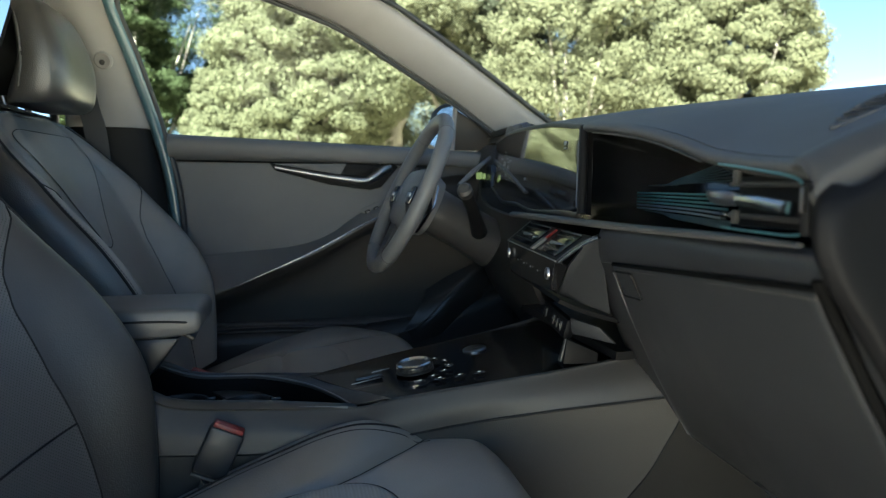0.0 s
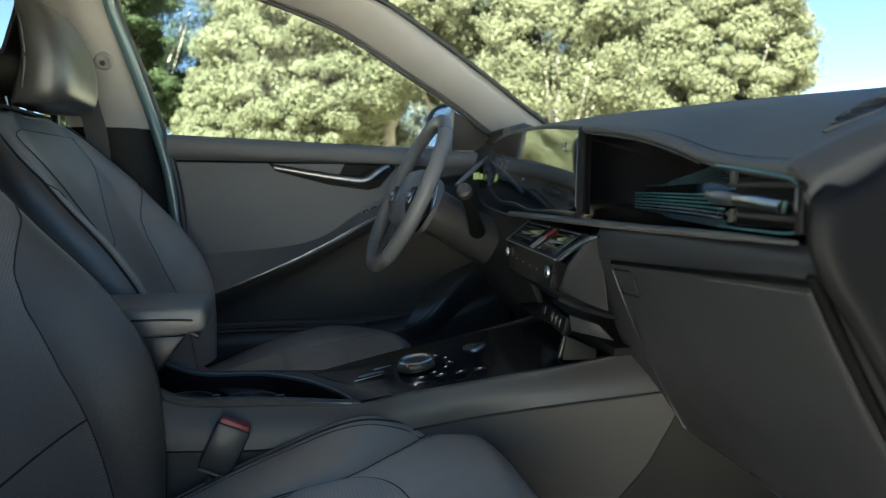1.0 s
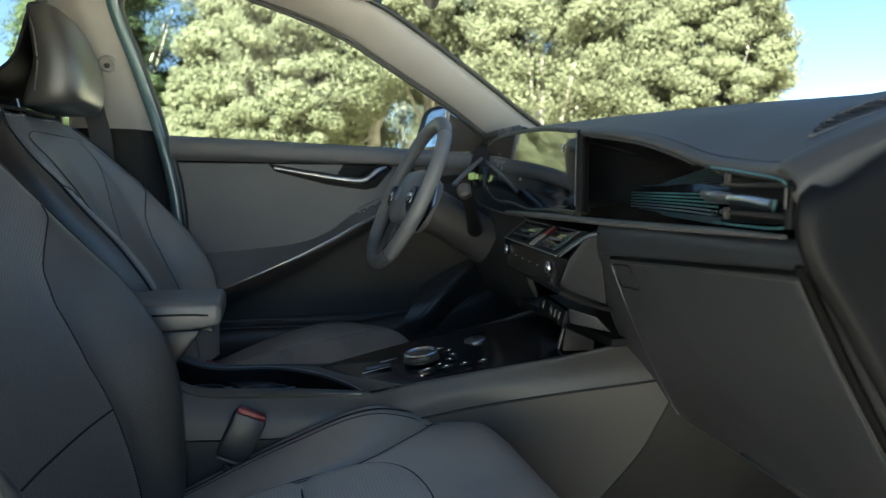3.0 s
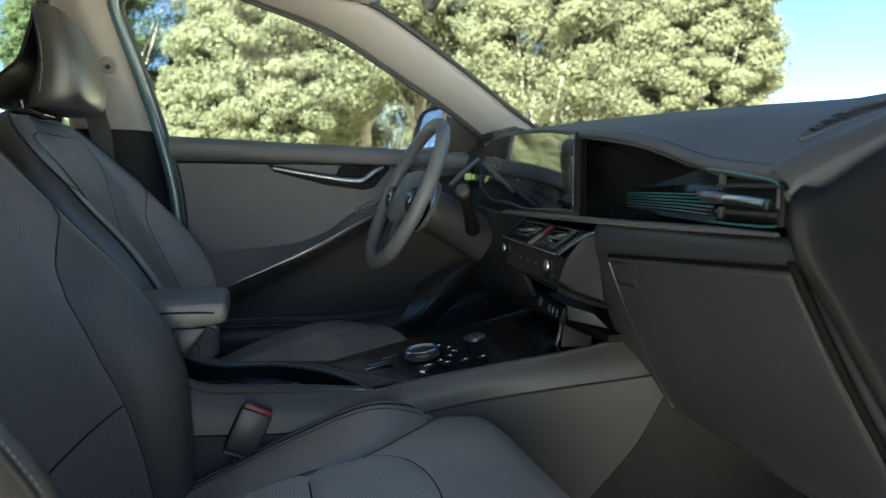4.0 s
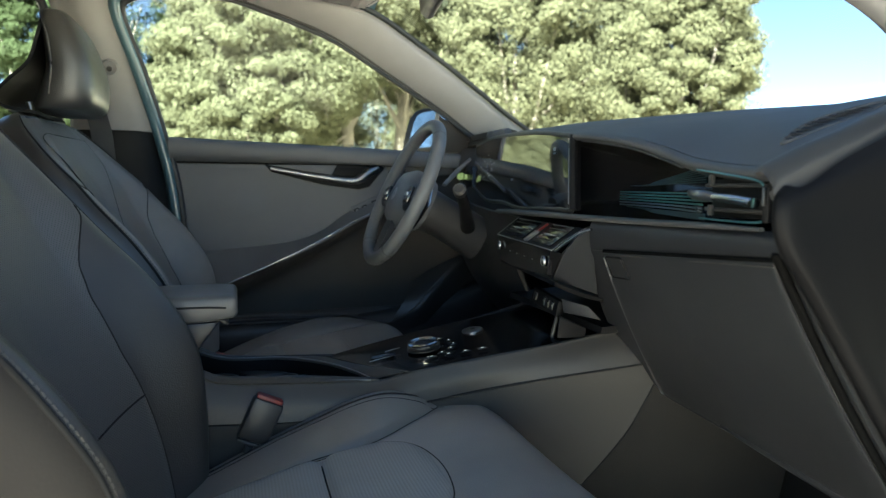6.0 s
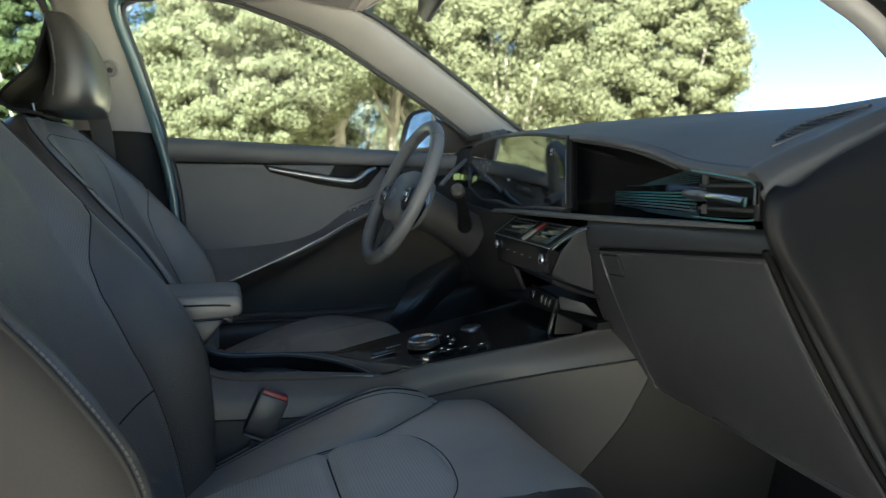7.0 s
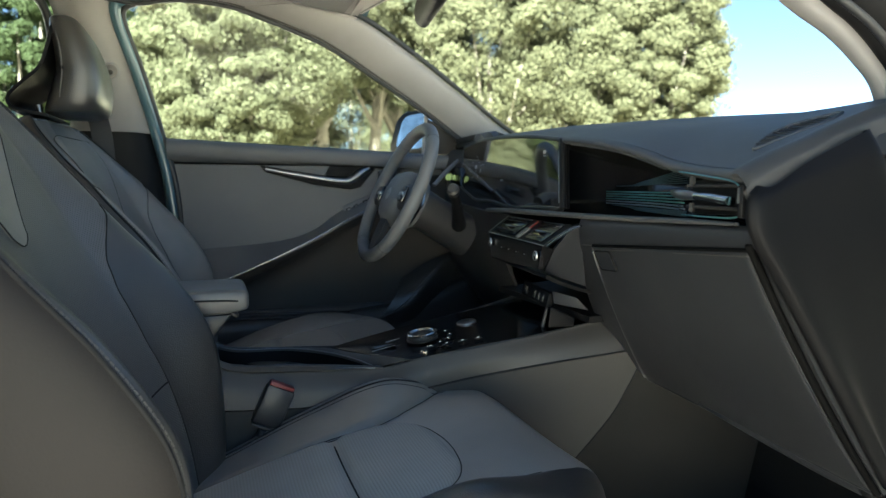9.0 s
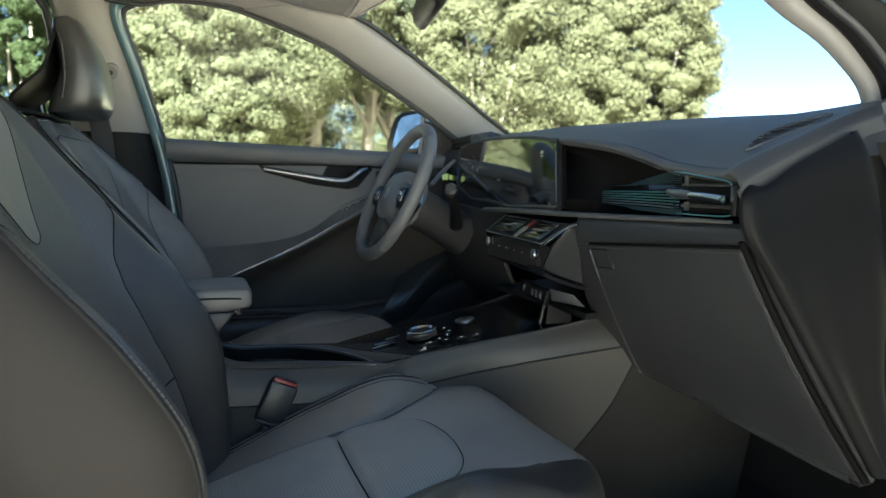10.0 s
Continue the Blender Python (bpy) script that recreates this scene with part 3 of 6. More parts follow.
# ---- driver's door ----
def driver_door():
    d = thing("car_door", "closed dark grey front door with a slanting armrest and metal handle", "car door")
    xs = (-0.035, 0.2, 0.45, 0.7, 0.88)
    belt = lambda x: 1.144 - 0.04 * (x + 0.047)
    # upper pad, rolled over at the window line
    sheet("upper_pad", [[(x, 0.715, belt(x) - 0.004), (x, 0.700, belt(x)), (x, 0.680, belt(x) - 0.006), (x, 0.672, belt(x) - 0.022), (x, 0.680, belt(x) - 0.045), (x, 0.703, 1.081 - 0.01 * x), (x, 0.722, 1.078 - 0.01 * x)] for x in xs],
          20, 24, "doorcloth", d, 0.012, "padded dark grey window ledge")
    sheet("panel", [[(x, 0.726, 1.10), (x, 0.714, 1.074), (x, 0.718, 1.04), (x, 0.722, 0.95), (x, 0.722, 0.85), (x, 0.72, 0.72), (x, 0.715, 0.62)] for x in xs], 20, 20, "doorcloth", d, 0.02, "dark grey vinyl door card")
    sheet("lower_panel", [[(x, 0.715, 0.665), (x, 0.690, 0.650), (x, 0.684, 0.60), (x, 0.695, 0.48), (x, 0.715, 0.36)] for x in xs], 16, 14, "dark", d, 0.02, "black lower door trim")
    # armrest rising to the front
    prof = [(-0.03, 0.83, 0.700, 0.655), (0.10, 0.838, 0.752, 0.650), (0.267, 0.855, 0.823, 0.648), (0.36, 0.885, 0.868, 0.650), (0.434, 0.935, 0.907, 0.655), (0.54, 0.99, 0.958, 0.672), (0.64, 1.045, 1.03, 0.695)]
    sheet("armrest", [[(x, 0.723, zt + 0.004), (x, 0.719, zt), (x, 0.5 * y + 0.359, (zt + ze) / 2 + 0.003), (x, y, ze + 0.004)] for x, zt, ze, y in prof], 36, 12, "doorcloth", d, 0.01, "grey padded armrest")
    sheet("armrest_underside", [[(x, y + 0.002, ze), (x, y + 0.016, ze - 0.022), (x, 0.695, ze - 0.05), (x, 0.703, (ze + 0.62) / 2 - 0.02), (x, 0.70, 0.60)] for x, zt, ze, y in prof] + [[(0.88, 0.70, 1.06), (0.88, 0.70, 1.03), (0.88, 0.705, 0.95), (0.88, 0.705, 0.8), (0.88, 0.70, 0.6)]], 40, 16, "lowdoor", d, 0.006, "black lower door trim under the armrest")
    tube("trim_strip", [(x, y - 0.001, ze + 0.002) for x, zt, ze, y in prof[1:]], [0.001, 0.0018, 0.0022, 0.0022, 0.002], "chrome", d, sides=8, n=40, label="thin satin metal strip")
    # door pocket and its swept shoulder
    sheet("pocket", [[(x, 0.69, zt), (x, 0.655, zt - 0.01), (x, 0.645, zt - 0.06), (x, 0.66, 0.40)] for x, zt in ((-0.03, 0.64), (0.2, 0.645), (0.4, 0.64), (0.6, 0.66), (0.75, 0.70), (0.86, 0.74))], 24, 12, "dark", d, 0.01, "black door pocket")
    tube("pocket_lip", [(-0.02, 0.652, 0.664), (0.2, 0.651, 0.662), (0.36, 0.65, 0.655), (0.45, 0.66, 0.645)], 0.004, "hardgrey", d, n=20)
    tube("pocket_lip", [(-0.02, 0.652, 0.645), (0.2, 0.651, 0.643), (0.36, 0.65, 0.636)], 0.0025, "hardgrey", d, n=20)
    sheet("speaker_pod", [[(0.54, 0.655, 0.60), (0.56, 0.645, 0.64), (0.60, 0.65, 0.70), (0.62, 0.69, 0.73)], [(0.60, 0.64, 0.60), (0.64, 0.625, 0.665), (0.68, 0.635, 0.73), (0.69, 0.69, 0.77)],
                          [(0.68, 0.65, 0.62), (0.72, 0.64, 0.71), (0.75, 0.655, 0.775), (0.76, 0.69, 0.80)], [(0.76, 0.67, 0.66), (0.79, 0.665, 0.75), (0.81, 0.68, 0.80), (0.82, 0.70, 0.82)]], 18, 18, "satinblack", d, 0.008, "curved black speaker pod")
    tube("pod_edge", [(0.523, 0.618, 0.624), (0.569, 0.618, 0.637), (0.615, 0.618, 0.668), (0.662, 0.619, 0.720), (0.709, 0.62, 0.765)], [0.0012, 0.0022, 0.002, 0.0018, 0.001], "hardgrey", d, sides=8, n=40)
    # inner handle in its dark bezel
    bez = [(0.205, 1.078), (0.53, 1.076), (0.548, 1.068), (0.50, 1.012), (0.47, 1.005), (0.36, 1.02), (0.225, 1.055)]
    h = slab("handle_recess", [(x, 0.716, z) for x, z in bez], (0, -0.012, 0), "capblack", d, 0.003, "black handle recess")
    tube("handle", [(0.222, 0.694, 1.064), (0.30, 0.690, 1.050), (0.375, 0.689, 1.038), (0.445, 0.690, 1.030), (0.472, 0.692, 1.036), (0.50, 0.695, 1.056), (0.525, 0.70, 1.069)], [0.0045, 0.006, 0.0075, 0.010, 0.0125, 0.013, 0.010], "dimchrome", h, n=40, sides=10, label="satin chrome pull handle")
    slab("handle_inlay", [(x, 0.7035, z) for x, z in ((0.216, 1.0735), (0.407, 1.0748), (0.390, 1.046), (0.344, 1.053), (0.238, 1.070))], (0, -0.002, 0), "doorcloth", h, 0.0005, "grey vinyl inlay")
    tube("waist_groove", [(-0.03, 0.705, 1.0800), (0.3, 0.705, 1.0775), (0.86, 0.705, 1.0725)], 0.0032, "void", d, sides=8, n=20)
    # flat black plate painted as the shade inside the latch hollow
    slab("latch_cup", [(0.40, 0.703, 1.066), (0.485, 0.703, 1.068), (0.462, 0.703, 1.045), (0.40, 0.703, 1.042)], (0, -0.002, 0), "endcap", h, 0.0005)
    b = box("switch_plate", (0.055, 0.012, 0.03), pose(0.585, 0.712, 1.05, 0, -8, 0), "dark", d, 0.004, "small black lock switch plate")
    box("lock_switch", (0.02, 0.006, 0.012), pose(0.585, 0.704, 1.05), "gloss", b, 0.002)
    sw = box("window_switch_panel", (0.105, 0.006, 0.030), pose(0.498, 0.711, 0.960, 0, -24, 0), "doorcloth", d, 0.003, "grey window switch panel")
    for x, z in ((0.4625, 0.9455), (0.4855, 0.954), (0.514, 0.9675), (0.532, 0.976)):
        k = box("switch", (0.015, 0.008, 0.011), pose(x, 0.706, z, 0, -24, 0), "capblack", sw, 0.002)
        box("switch_face", (0.008, 0.002, 0.005), pose(x, 0.7015, z, 0, -24, 0), "edge", k, 0.0008)
    # mirror corner panel, window frame, pane
    slab("mirror_corner", [side(0.70, 1.114), side(0.70, 1.222), side(0.80, 1.166), side(0.875, 1.116)], (0, 0.02, 0), "lowdoor", d, 0.004, "black triangular mirror corner trim")
    tube("window_post", [side(0.697, 1.10), side(0.697, 1.17), side(0.697, 1.228)], 0.0065, "pillar", d, n=8, label="light grey window divider post")
    tube("belt_seal", [(-0.035, 0.712, 1.141), (0.3, 0.712, 1.128), (0.69, 0.712, 1.112)], 0.005, "rubber", d, n=20)
    g = slab("pane", [(-0.04, 0.722, 1.11), (0.86, 0.722, 1.10), (0.70, 0.688, 1.23), (0.364, 0.632, 1.412), (0.155, 0.612, 1.475), (0.0, 0.608, 1.483), (-0.118, 0.625, 1.43)], (0, 0.004, 0), "glass", d, 0.0, "clear side window")
    g.visible_shadow = False
    # outer skin
    sheet("outer_skin", [[(x, 0.745, 1.10), (x, 0.80, 1.0), (x, 0.84, 0.8), (x, 0.82, 0.4)] for x in (-0.05, 0.4, 0.9)], 8, 10, "paint", d, 0.004, "blue-grey painted outer skin")
    return d


driver_door()


def rear_door():
    d = thing("car_door", "closed rear door with dark trim behind the front seat", "car door")
    xs = (-1.15, -0.8, -0.5, -0.262)
    sheet("panel", [[(x, 0.715, 1.15), (x, 0.69, 1.145), (x, 0.68, 1.11), (x, 0.70, 0.95), (x, 0.69, 0.7), (x, 0.70, 0.36)] for x in xs], 10, 20, "dark", d, 0.02, "black rear door card")
    tube("window_seal", [side(-0.285, 1.15), side(-0.28, 1.3), side(-0.30, 1.46), side(-0.45, 1.475), side(-0.8, 1.462), side(-1.15, 1.41)], 0.010, "rubber", d, n=40)
    g = slab("pane", [(-1.2, 0.722, 1.12), (-0.265, 0.722, 1.12), (-0.265, 0.61, 1.47), (-1.0, 0.613, 1.455), (-1.2, 0.63, 1.42)], (0, 0.004, 0), "glass", d, 0.0, "rear side window")
    g.visible_shadow = False
    sheet("outer_skin", [[(x, 0.745, 1.10), (x, 0.80, 1.0), (x, 0.84, 0.8), (x, 0.82, 0.4)] for x in (-1.2, -0.6, -0.06)], 8, 10, "paint", d, 0.004)


rear_door()

quarter = sheet("wall_rear_left", [[(x, 0.715, 0.36), (x, 0.715, 1.1), (x, 0.66, 1.3), (x, 0.58, 1.48)] for x in (-1.9, -1.5, -1.18)], 8, 12, "headliner", None, 0.03)
tagged(quarter, "light trim of the rear left pillar", "pillar", kind="structure")
quarter = sheet("wall_rear_right", [[(x, -0.72, 0.36), (x, -0.72, 1.1), (x, -0.66, 1.3), (x, -0.58, 1.48)] for x in (-1.9, -1.2, -0.75, -0.22)], 8, 12, "dark", None, 0.03)
tagged(quarter, "dark closed side behind the open doorway", "cabin wall", kind="structure")
skin = sheet("wall_rear_right_outer", [[(x, -0.80, 0.3), (x, -0.845, 0.7), (x, -0.815, 1.0), (x, -0.77, 1.12), (x, -0.69, 1.35), (x, -0.64, 1.5)] for x in (-2.1, -1.5, -0.8, -0.24)], 8, 20, "paint", None, 0.02)
tagged(skin, "blue-grey painted rear side of the car", "car body", kind="structure")
sill = sheet("trim_sill", [[(x, -0.60, 0.36), (x, -0.66, 0.40), (x, -0.74, 0.40), (x, -0.78, 0.34), (x, -0.78, 0.2)] for x in (-0.4, 0.2, 0.8)], 8, 16, "hard", None, 0.02)
tagged(sill, "black sill of the open passenger doorway", "sill", kind="structure")


# right windscreen pillar beside the open doorway
def right_pillar():
    p = thing("pillar_front_right", "windscreen pillar at the open doorway, light trim inside and blue-grey paint outside", "pillar", kind="structure")
    inner = spline([(0.46, -0.55, 1.46), (0.60, -0.568, 1.352), (0.735, -0.582, 1.255), (0.80, -0.603, 1.209), (0.84, -0.611, 1.178), (0.866, -0.616, 1.152), (0.89, -0.612, 1.120)], 30)
    outer = spline([(0.43, -0.63, 1.445), (0.585, -0.652, 1.335), (0.735, -0.660, 1.234), (0.785, -0.665, 1.200), (0.825, -0.668, 1.163), (0.845, -0.672, 1.132), (0.85, -0.676, 1.09)], 30)
    outer = inner + (outer - inner) * 0.60
    rows = [[a + np.array([0.01, 0.0, 0.01]), a + np.array([-0.004, -0.006, -0.004]), a + (b - a) * 0.5 + np.array([-0.008, 0.004, -0.006]), b + np.array([-0.004, 0.002, -0.003]), b + np.array([0.012, -0.006, 0.008])] for a, b in zip(inner, outer)]
    part("trim", grid_bm(net(rows, 40, 16), 0.012), "pillar", p, "light grey cloth-covered trim")
    tube("screen_seal", inner + np.array([0.012, 0.004, 0.012]), 0.007, "rubber", p, n=40)
    rows = [[b + np.array([0.004, -0.002, 0.004]), b + np.array([-0.004, -0.02, 0.0]), b + np.array([0.02, -0.06, 0.01]), b + np.array([0.08, -0.07, 0.05])] for b in outer]
    part("body_frame", grid_bm(net(rows, 30, 12), 0.01), "capblack", p, "black sealed door frame")
    tube("frame_seal", outer + np.array([0.0, -0.030, 0.002]), 0.006, "hard", p, n=40)
    tube("frame_seal", outer + np.array([0.03, -0.066, 0.014]), 0.008, "paint", p, n=40, label="blue-grey painted frame edge")
    sheet("corner_trim", [[(0.775, -0.690, 1.098), (0.82, -0.700, 1.125), (0.86, -0.70, 1.14)], [(0.765, -0.704, 1.07), (0.80, -0.715, 1.075), (0.85, -0.72, 1.08)], [(0.765, -0.712, 1.050), (0.80, -0.72, 1.052), (0.85, -0.725, 1.055)]], 10, 8, "hardgrey", p, 0.01, "grey trim at the pillar foot")
    sheet("hinge_post", [[(0.745, -0.752, 1.062), (0.80, -0.765, 1.062), (0.90, -0.77, 1.07)], [(0.775, -0.756, 0.98), (0.82, -0.770, 0.98), (0.92, -0.775, 0.98)], [(0.785, -0.756, 0.80), (0.82, -0.772, 0.80), (0.92, -0.775, 0.80)], [(0.79, -0.756, 0.34), (0.83, -0.772, 0.34), (0.93, -0.775, 0.34)]], 14, 8, "dark", p, 0.02, "black sealed hinge post")
    tube("door_seal", [(0.775, -0.764, 1.05), (0.79, -0.766, 0.95), (0.798, -0.768, 0.8), (0.805, -0.768, 0.4)], 0.009, "rubber", p, n=24)


right_pillar()


# ---- passenger door, swung wide open: unseen, added to shade the dash end ----
def open_door():
    d = thing("car_door", "passenger door swung wide open on its hinges", "car door")
    m = Matrix.Translation((0.90, -0.80, 0)) @ Matrix.Rotation(radians(-108), 4, "Z")
    f = lambda x, y, z: tuple(m @ Vector((x, y, z)))
    # local x runs from the hinge to the latch, local y points at the cabin side
    for name, y, mat in (("inner_card", 0.04, "doorcloth"), ("outer_skin", -0.06, "paint")):
        sheet(name, [[f(x, y * 0.6, 0.36), f(x, y * 1.3, 0.6), f(x, y, 0.9), f(x, y * 0.7, 1.12)] for x in (0.02, 0.4, 0.8, 1.0)], 10, 14, mat, d, 0.01)
    tube("window_frame", [f(0.03, 0, 1.12), f(0.35, 0.03, 1.30), f(0.62, 0.06, 1.42), f(0.92, 0.06, 1.46), f(0.99, 0.03, 1.30), f(1.0, 0, 1.12)], 0.018, "rubber", d, n=40)
    for z in (0.55, 0.95):
        box("hinge", (0.06, 0.04, 0.07), m @ pose(-0.01, -0.01, z), "paint", d, 0.006)


open_door()


# ---- front seats ----
BACK = [  # height, middle x, half width, bolster reach, depth behind
    (0.55, 0.010, 0.215, 0.050, 0.10), (0.64, -0.012, 0.235, 0.072, 0.12), (0.74, -0.046, 0.250, 0.094, 0.12), (0.84, -0.090, 0.255, 0.084, 0.115),
    (0.94, -0.136, 0.250, 0.052, 0.105), (1.03, -0.176, 0.235, 0.026, 0.095), (1.10, -0.208, 0.205, 0.010, 0.08), (1.140, -0.230, 0.165, 0.003, 0.06), (1.155, -0.25, 0.11, 0.0, 0.035)]
HALF = [(0.0, 0.0, 0.0), (0.30, 0.0, 0.004), (0.52, 0.05, 0.008), (0.66, 0.30, 0.0), (0.80, 0.80, 0.0), (0.90, 1.0, 0.0), (0.98, 0.92, 0.0), (1.03, 0.55, 0.004), (1.05, 0.05, 0.0), (1.045, 0.0, -0.35), (1.0, 0.0, -0.75), (0.85, 0.0, -0.97), (0.4, 0.0, -1.0), (0.0, 0.0, -1.0)]


def back_ring(z, x, w, b, d, n):
    """Half a slice of the backrest, from the middle of its front round the side to the middle of its back."""
    pts = []
    for u, f, e in HALF:
        off = f * b + (e if e >= 0 else e * d)
        pts.append((x + off * 0.93, u * w, z + off * 0.36))
    return spline(pts, n)


def front_seat(yc, label, sx=0.0, dz=0.0, hx=0.0, hz=0.0, crown=0.0, cloth=True, inlay=20.3, cz=0.0):
    s = thing("front_seat", label, "car seat", "front seats")
    sec = spline([(z, x, w, b, d) for z, x, w, b, d in BACK], 40)
    N = 52
    half = np.array([back_ring(z + dz - crown * min(1, max(0, (z - 0.98) / 0.15)), x + sx, max(w, 0.02), max(b, 0), max(d, 0.01), N) for z, x, w, b, d in sec])
    full = {}
    for sgn in (1, -1):
        g = half.copy()
        g[:, :, 1] = yc + sgn * g[:, :, 1] * (1.035 if sgn < 0 and cloth else 1.0)
        g[:, :, 0] += 0.10 * (g[:, :, 1] - yc)
        if sgn < 0 and cloth:  # the door-side bolster stands further forward
            fwd = np.interp(sec[:, 0], [0.55, 0.70, 0.76, 0.95, 1.02, 1.10], [0.010, 0.014, 0.018, 0.0195, 0.014, 0.0])
            g[:, :, 0] += fwd[:, None] * np.clip((np.arange(g.shape[1]) - 10) / 12, 0, 1)[None]
        full[sgn] = g
    i_out = 24  # seam at the outer edge of the bolster
    zs = sec[:, 0]
    seam = np.interp(zs, [0.55, 0.66, 0.78, 0.86, 0.91, 0.945, 0.965, 0.975], [12.0, 11.6, 11.0, 11.6, 13.2, 16.4, 20.5, 24.0])
    top = int(np.argmax(zs > 0.972))

    def cut(row, a, b, n):
        k = np.linspace(a, b, n)
        return np.stack([np.interp(k, np.arange(len(row)), row[:, c]) for c in range(3)], 1)

    mid = np.array([np.concatenate([cut(full[-1][i], 0, seam[i], 22)[::-1], cut(full[1][i], 0, seam[i], 22)[1:]]) for i in range(len(zs))])
    # the driver's back takes brighter leather copies than its twin, as if lit
    part("backrest_insert", grid_bm(mid), "perforated" if cloth else "lit_inlay_leather", s, "perforated leather middle panel")
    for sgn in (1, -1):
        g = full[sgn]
        part("backrest_bolster", grid_bm(np.array([cut(g[i], seam[i], i_out, 16) for i in range(top + 1)])), "leather" if cloth else "lit_inlay_leather", s, "smooth dark leather side bolster")
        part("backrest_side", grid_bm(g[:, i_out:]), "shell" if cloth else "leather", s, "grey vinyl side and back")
        tube("bolster_seam", [cut(g[i], seam[i], seam[i], 1)[0] for i in range(0, top + 1)], 0.0011, "seam", s, sides=6, n=60)
        tube("bolster_piping", g[:37, i_out], 0.0026, "seam", s, sides=6, n=60)
        stitches("stitching", [cut(r, i_out - 0.8, i_out - 0.8, 1)[0] for r in g[2:36]], "stitch", s)
    part("backrest_crown", grid_bm(np.array([[Vector(p) for p in np.concatenate([full[-1][-1][::-1], full[1][-1][1:]])], [Vector((p[0], yc + (p[1] - yc) * 0.5, p[2] + 0.006)) for p in np.concatenate([full[-1][-1][::-1], full[1][-1][1:]])]])), "leather", s)
    # smooth inlay at the shoulders, narrowing downwards, with rounded ends
    rows, rim = [], [[], []]
    for f in np.linspace(0.004, 0.996, 34):
        k = inlay + 15.5 * f
        j, q = int(k), k - int(k)
        wid = (0.9 + 13.2 * f ** 1.25) * (1 - max(0.0, 2 * f - 1) ** 7) ** 0.5 * min(1.0, f / 0.03) ** 0.5
        line = [cut(full[u][j] * (1 - q) + full[u][j + 1] * q, 0, wid, 9) + np.array([0.0022, 0, 0.0008]) for u in (-1, 1)]
        rows.append(np.concatenate([line[0][::-1], line[1][1:]]))
        rim[0].append(line[0][-1])
        rim[1].append(line[1][-1])
    part("shoulder_inlay", grid_bm(np.array(rows), 0.003), "lit_inlay_leather", s, "smooth leather shoulder inlay")
    tube("inlay_seam", rim[0] + rim[1][::-1], 0.0008, "seam", s, sides=6, closed=True, n=120)
    # piped yoke seam across the top
    yoke = [cut(full[-1][min(39, 36 + k // 3)], 24 - 3.0 * k, 24 - 3.0 * k, 1)[0] for k in range(9)] + [cut(full[1][min(39, 36 + k // 3)], 24 - 3.0 * k, 24 - 3.0 * k, 1)[0] for k in range(7, -1, -1)]
    tube("yoke_piping", yoke, 0.0028, "edge", s, sides=8, n=70, label="light grey piping")
    # cross seam low on the middle panel
    tube("cross_seam", mid[9] + np.array([0.0008, 0, 0]), 0.0013, "seam", s, sides=6, n=30)
    # cushion: a flat middle between padded bolsters, rolled over at the front
    W = 0.262
    seam_u = lambda x: float(np.interp(x, [0.0, 0.30, 0.339, 0.375, 0.413, 0.456, 0.52], [0.46, 0.465, 0.53, 0.61, 0.69, 0.79, 0.84]))
    outer = -1 if yc < 0 else 1
    edge_u = lambda x, u: float(np.interp(x, [0.0, 0.3, 0.52], [0.49, 0.545, 0.60])) if u * outer > 0 else seam_u(x)
    z_seam = lambda x: float(np.interp(x, line_x, line_seam))
    z_crest = lambda x: float(np.interp(x, line_x, line_crest))
    line_x = np.linspace(-0.03, 0.50, 54)
    smooth = lambda xs, zs: np.convolve(np.pad(np.interp(line_x, xs, zs), 5, mode="reflect", reflect_type="odd"), np.ones(11) / 11, mode="valid")
    line_seam = smooth([-0.03, 0.066, 0.15, 0.239, 0.339, 0.413, 0.456, 0.50], [0.548, 0.578, 0.603, 0.624, 0.640, 0.651, 0.655, 0.652])
    line_crest = smooth([-0.03, 0.088, 0.162, 0.259, 0.32, 0.38, 0.453, 0.50], [0.545, 0.588, 0.624, 0.659, 0.684, 0.683, 0.659, 0.643] if cloth else [0.545, 0.590, 0.622, 0.652, 0.664, 0.669, 0.664, 0.655])

    def cush(x, u, roll=0.0):
        """A place on the cushion; roll turns it over the front edge."""
        a, c, su = abs(u), 0.82, edge_u(x, u)
        zs, zc = z_seam(x), z_crest(x)
        if a <= su:
            z = zs - 0.005 * (1 - (a / su) ** 2)
        elif a <= c:
            z = zs + (zc - zs) * math.sin(math.pi / 2 * (a - su) / (c - su)) ** 0.85
        elif a <= 1.0:
            z = zc - (0.032 * ((a - c) / (1 - c)) ** 2.2 if u * outer > 0 else 0.058 * ((a - c) / (1 - c)) ** 1.7)
        else:
            low = zc - (0.032 if u * outer > 0 else 0.06)
            z = low - (a - 1.0) / 0.05 * (low - 0.42)
        if x < 0.47:
            z -= 0.004 * min(1.0, (0.47 - x) / 0.06) * math.exp(-((a - su) * W / 0.006) ** 2)
        px = x + 0.060 * math.sin(roll) - (0.13 if u * outer > 0 else 0.035) * max(0.0, (a - 0.48) / 0.55) ** 2 * max(0.0, (x - 0.30) / 0.20)
        z -= 0.075 * (1 - math.cos(roll)) if a <= 1.0 else 0.0
        return (px + sx, yc + u * W * (1 - 0.05 * math.sin(roll)), z + dz + cz)

    stations = [(x, 0.0) for x in np.linspace(-0.03, 0.50, 76)] + [(0.50, t) for t in np.linspace(0.12, math.pi / 2, 14)]

    def strip(a, b, n):
        """A band of the cushion between two lateral lines."""
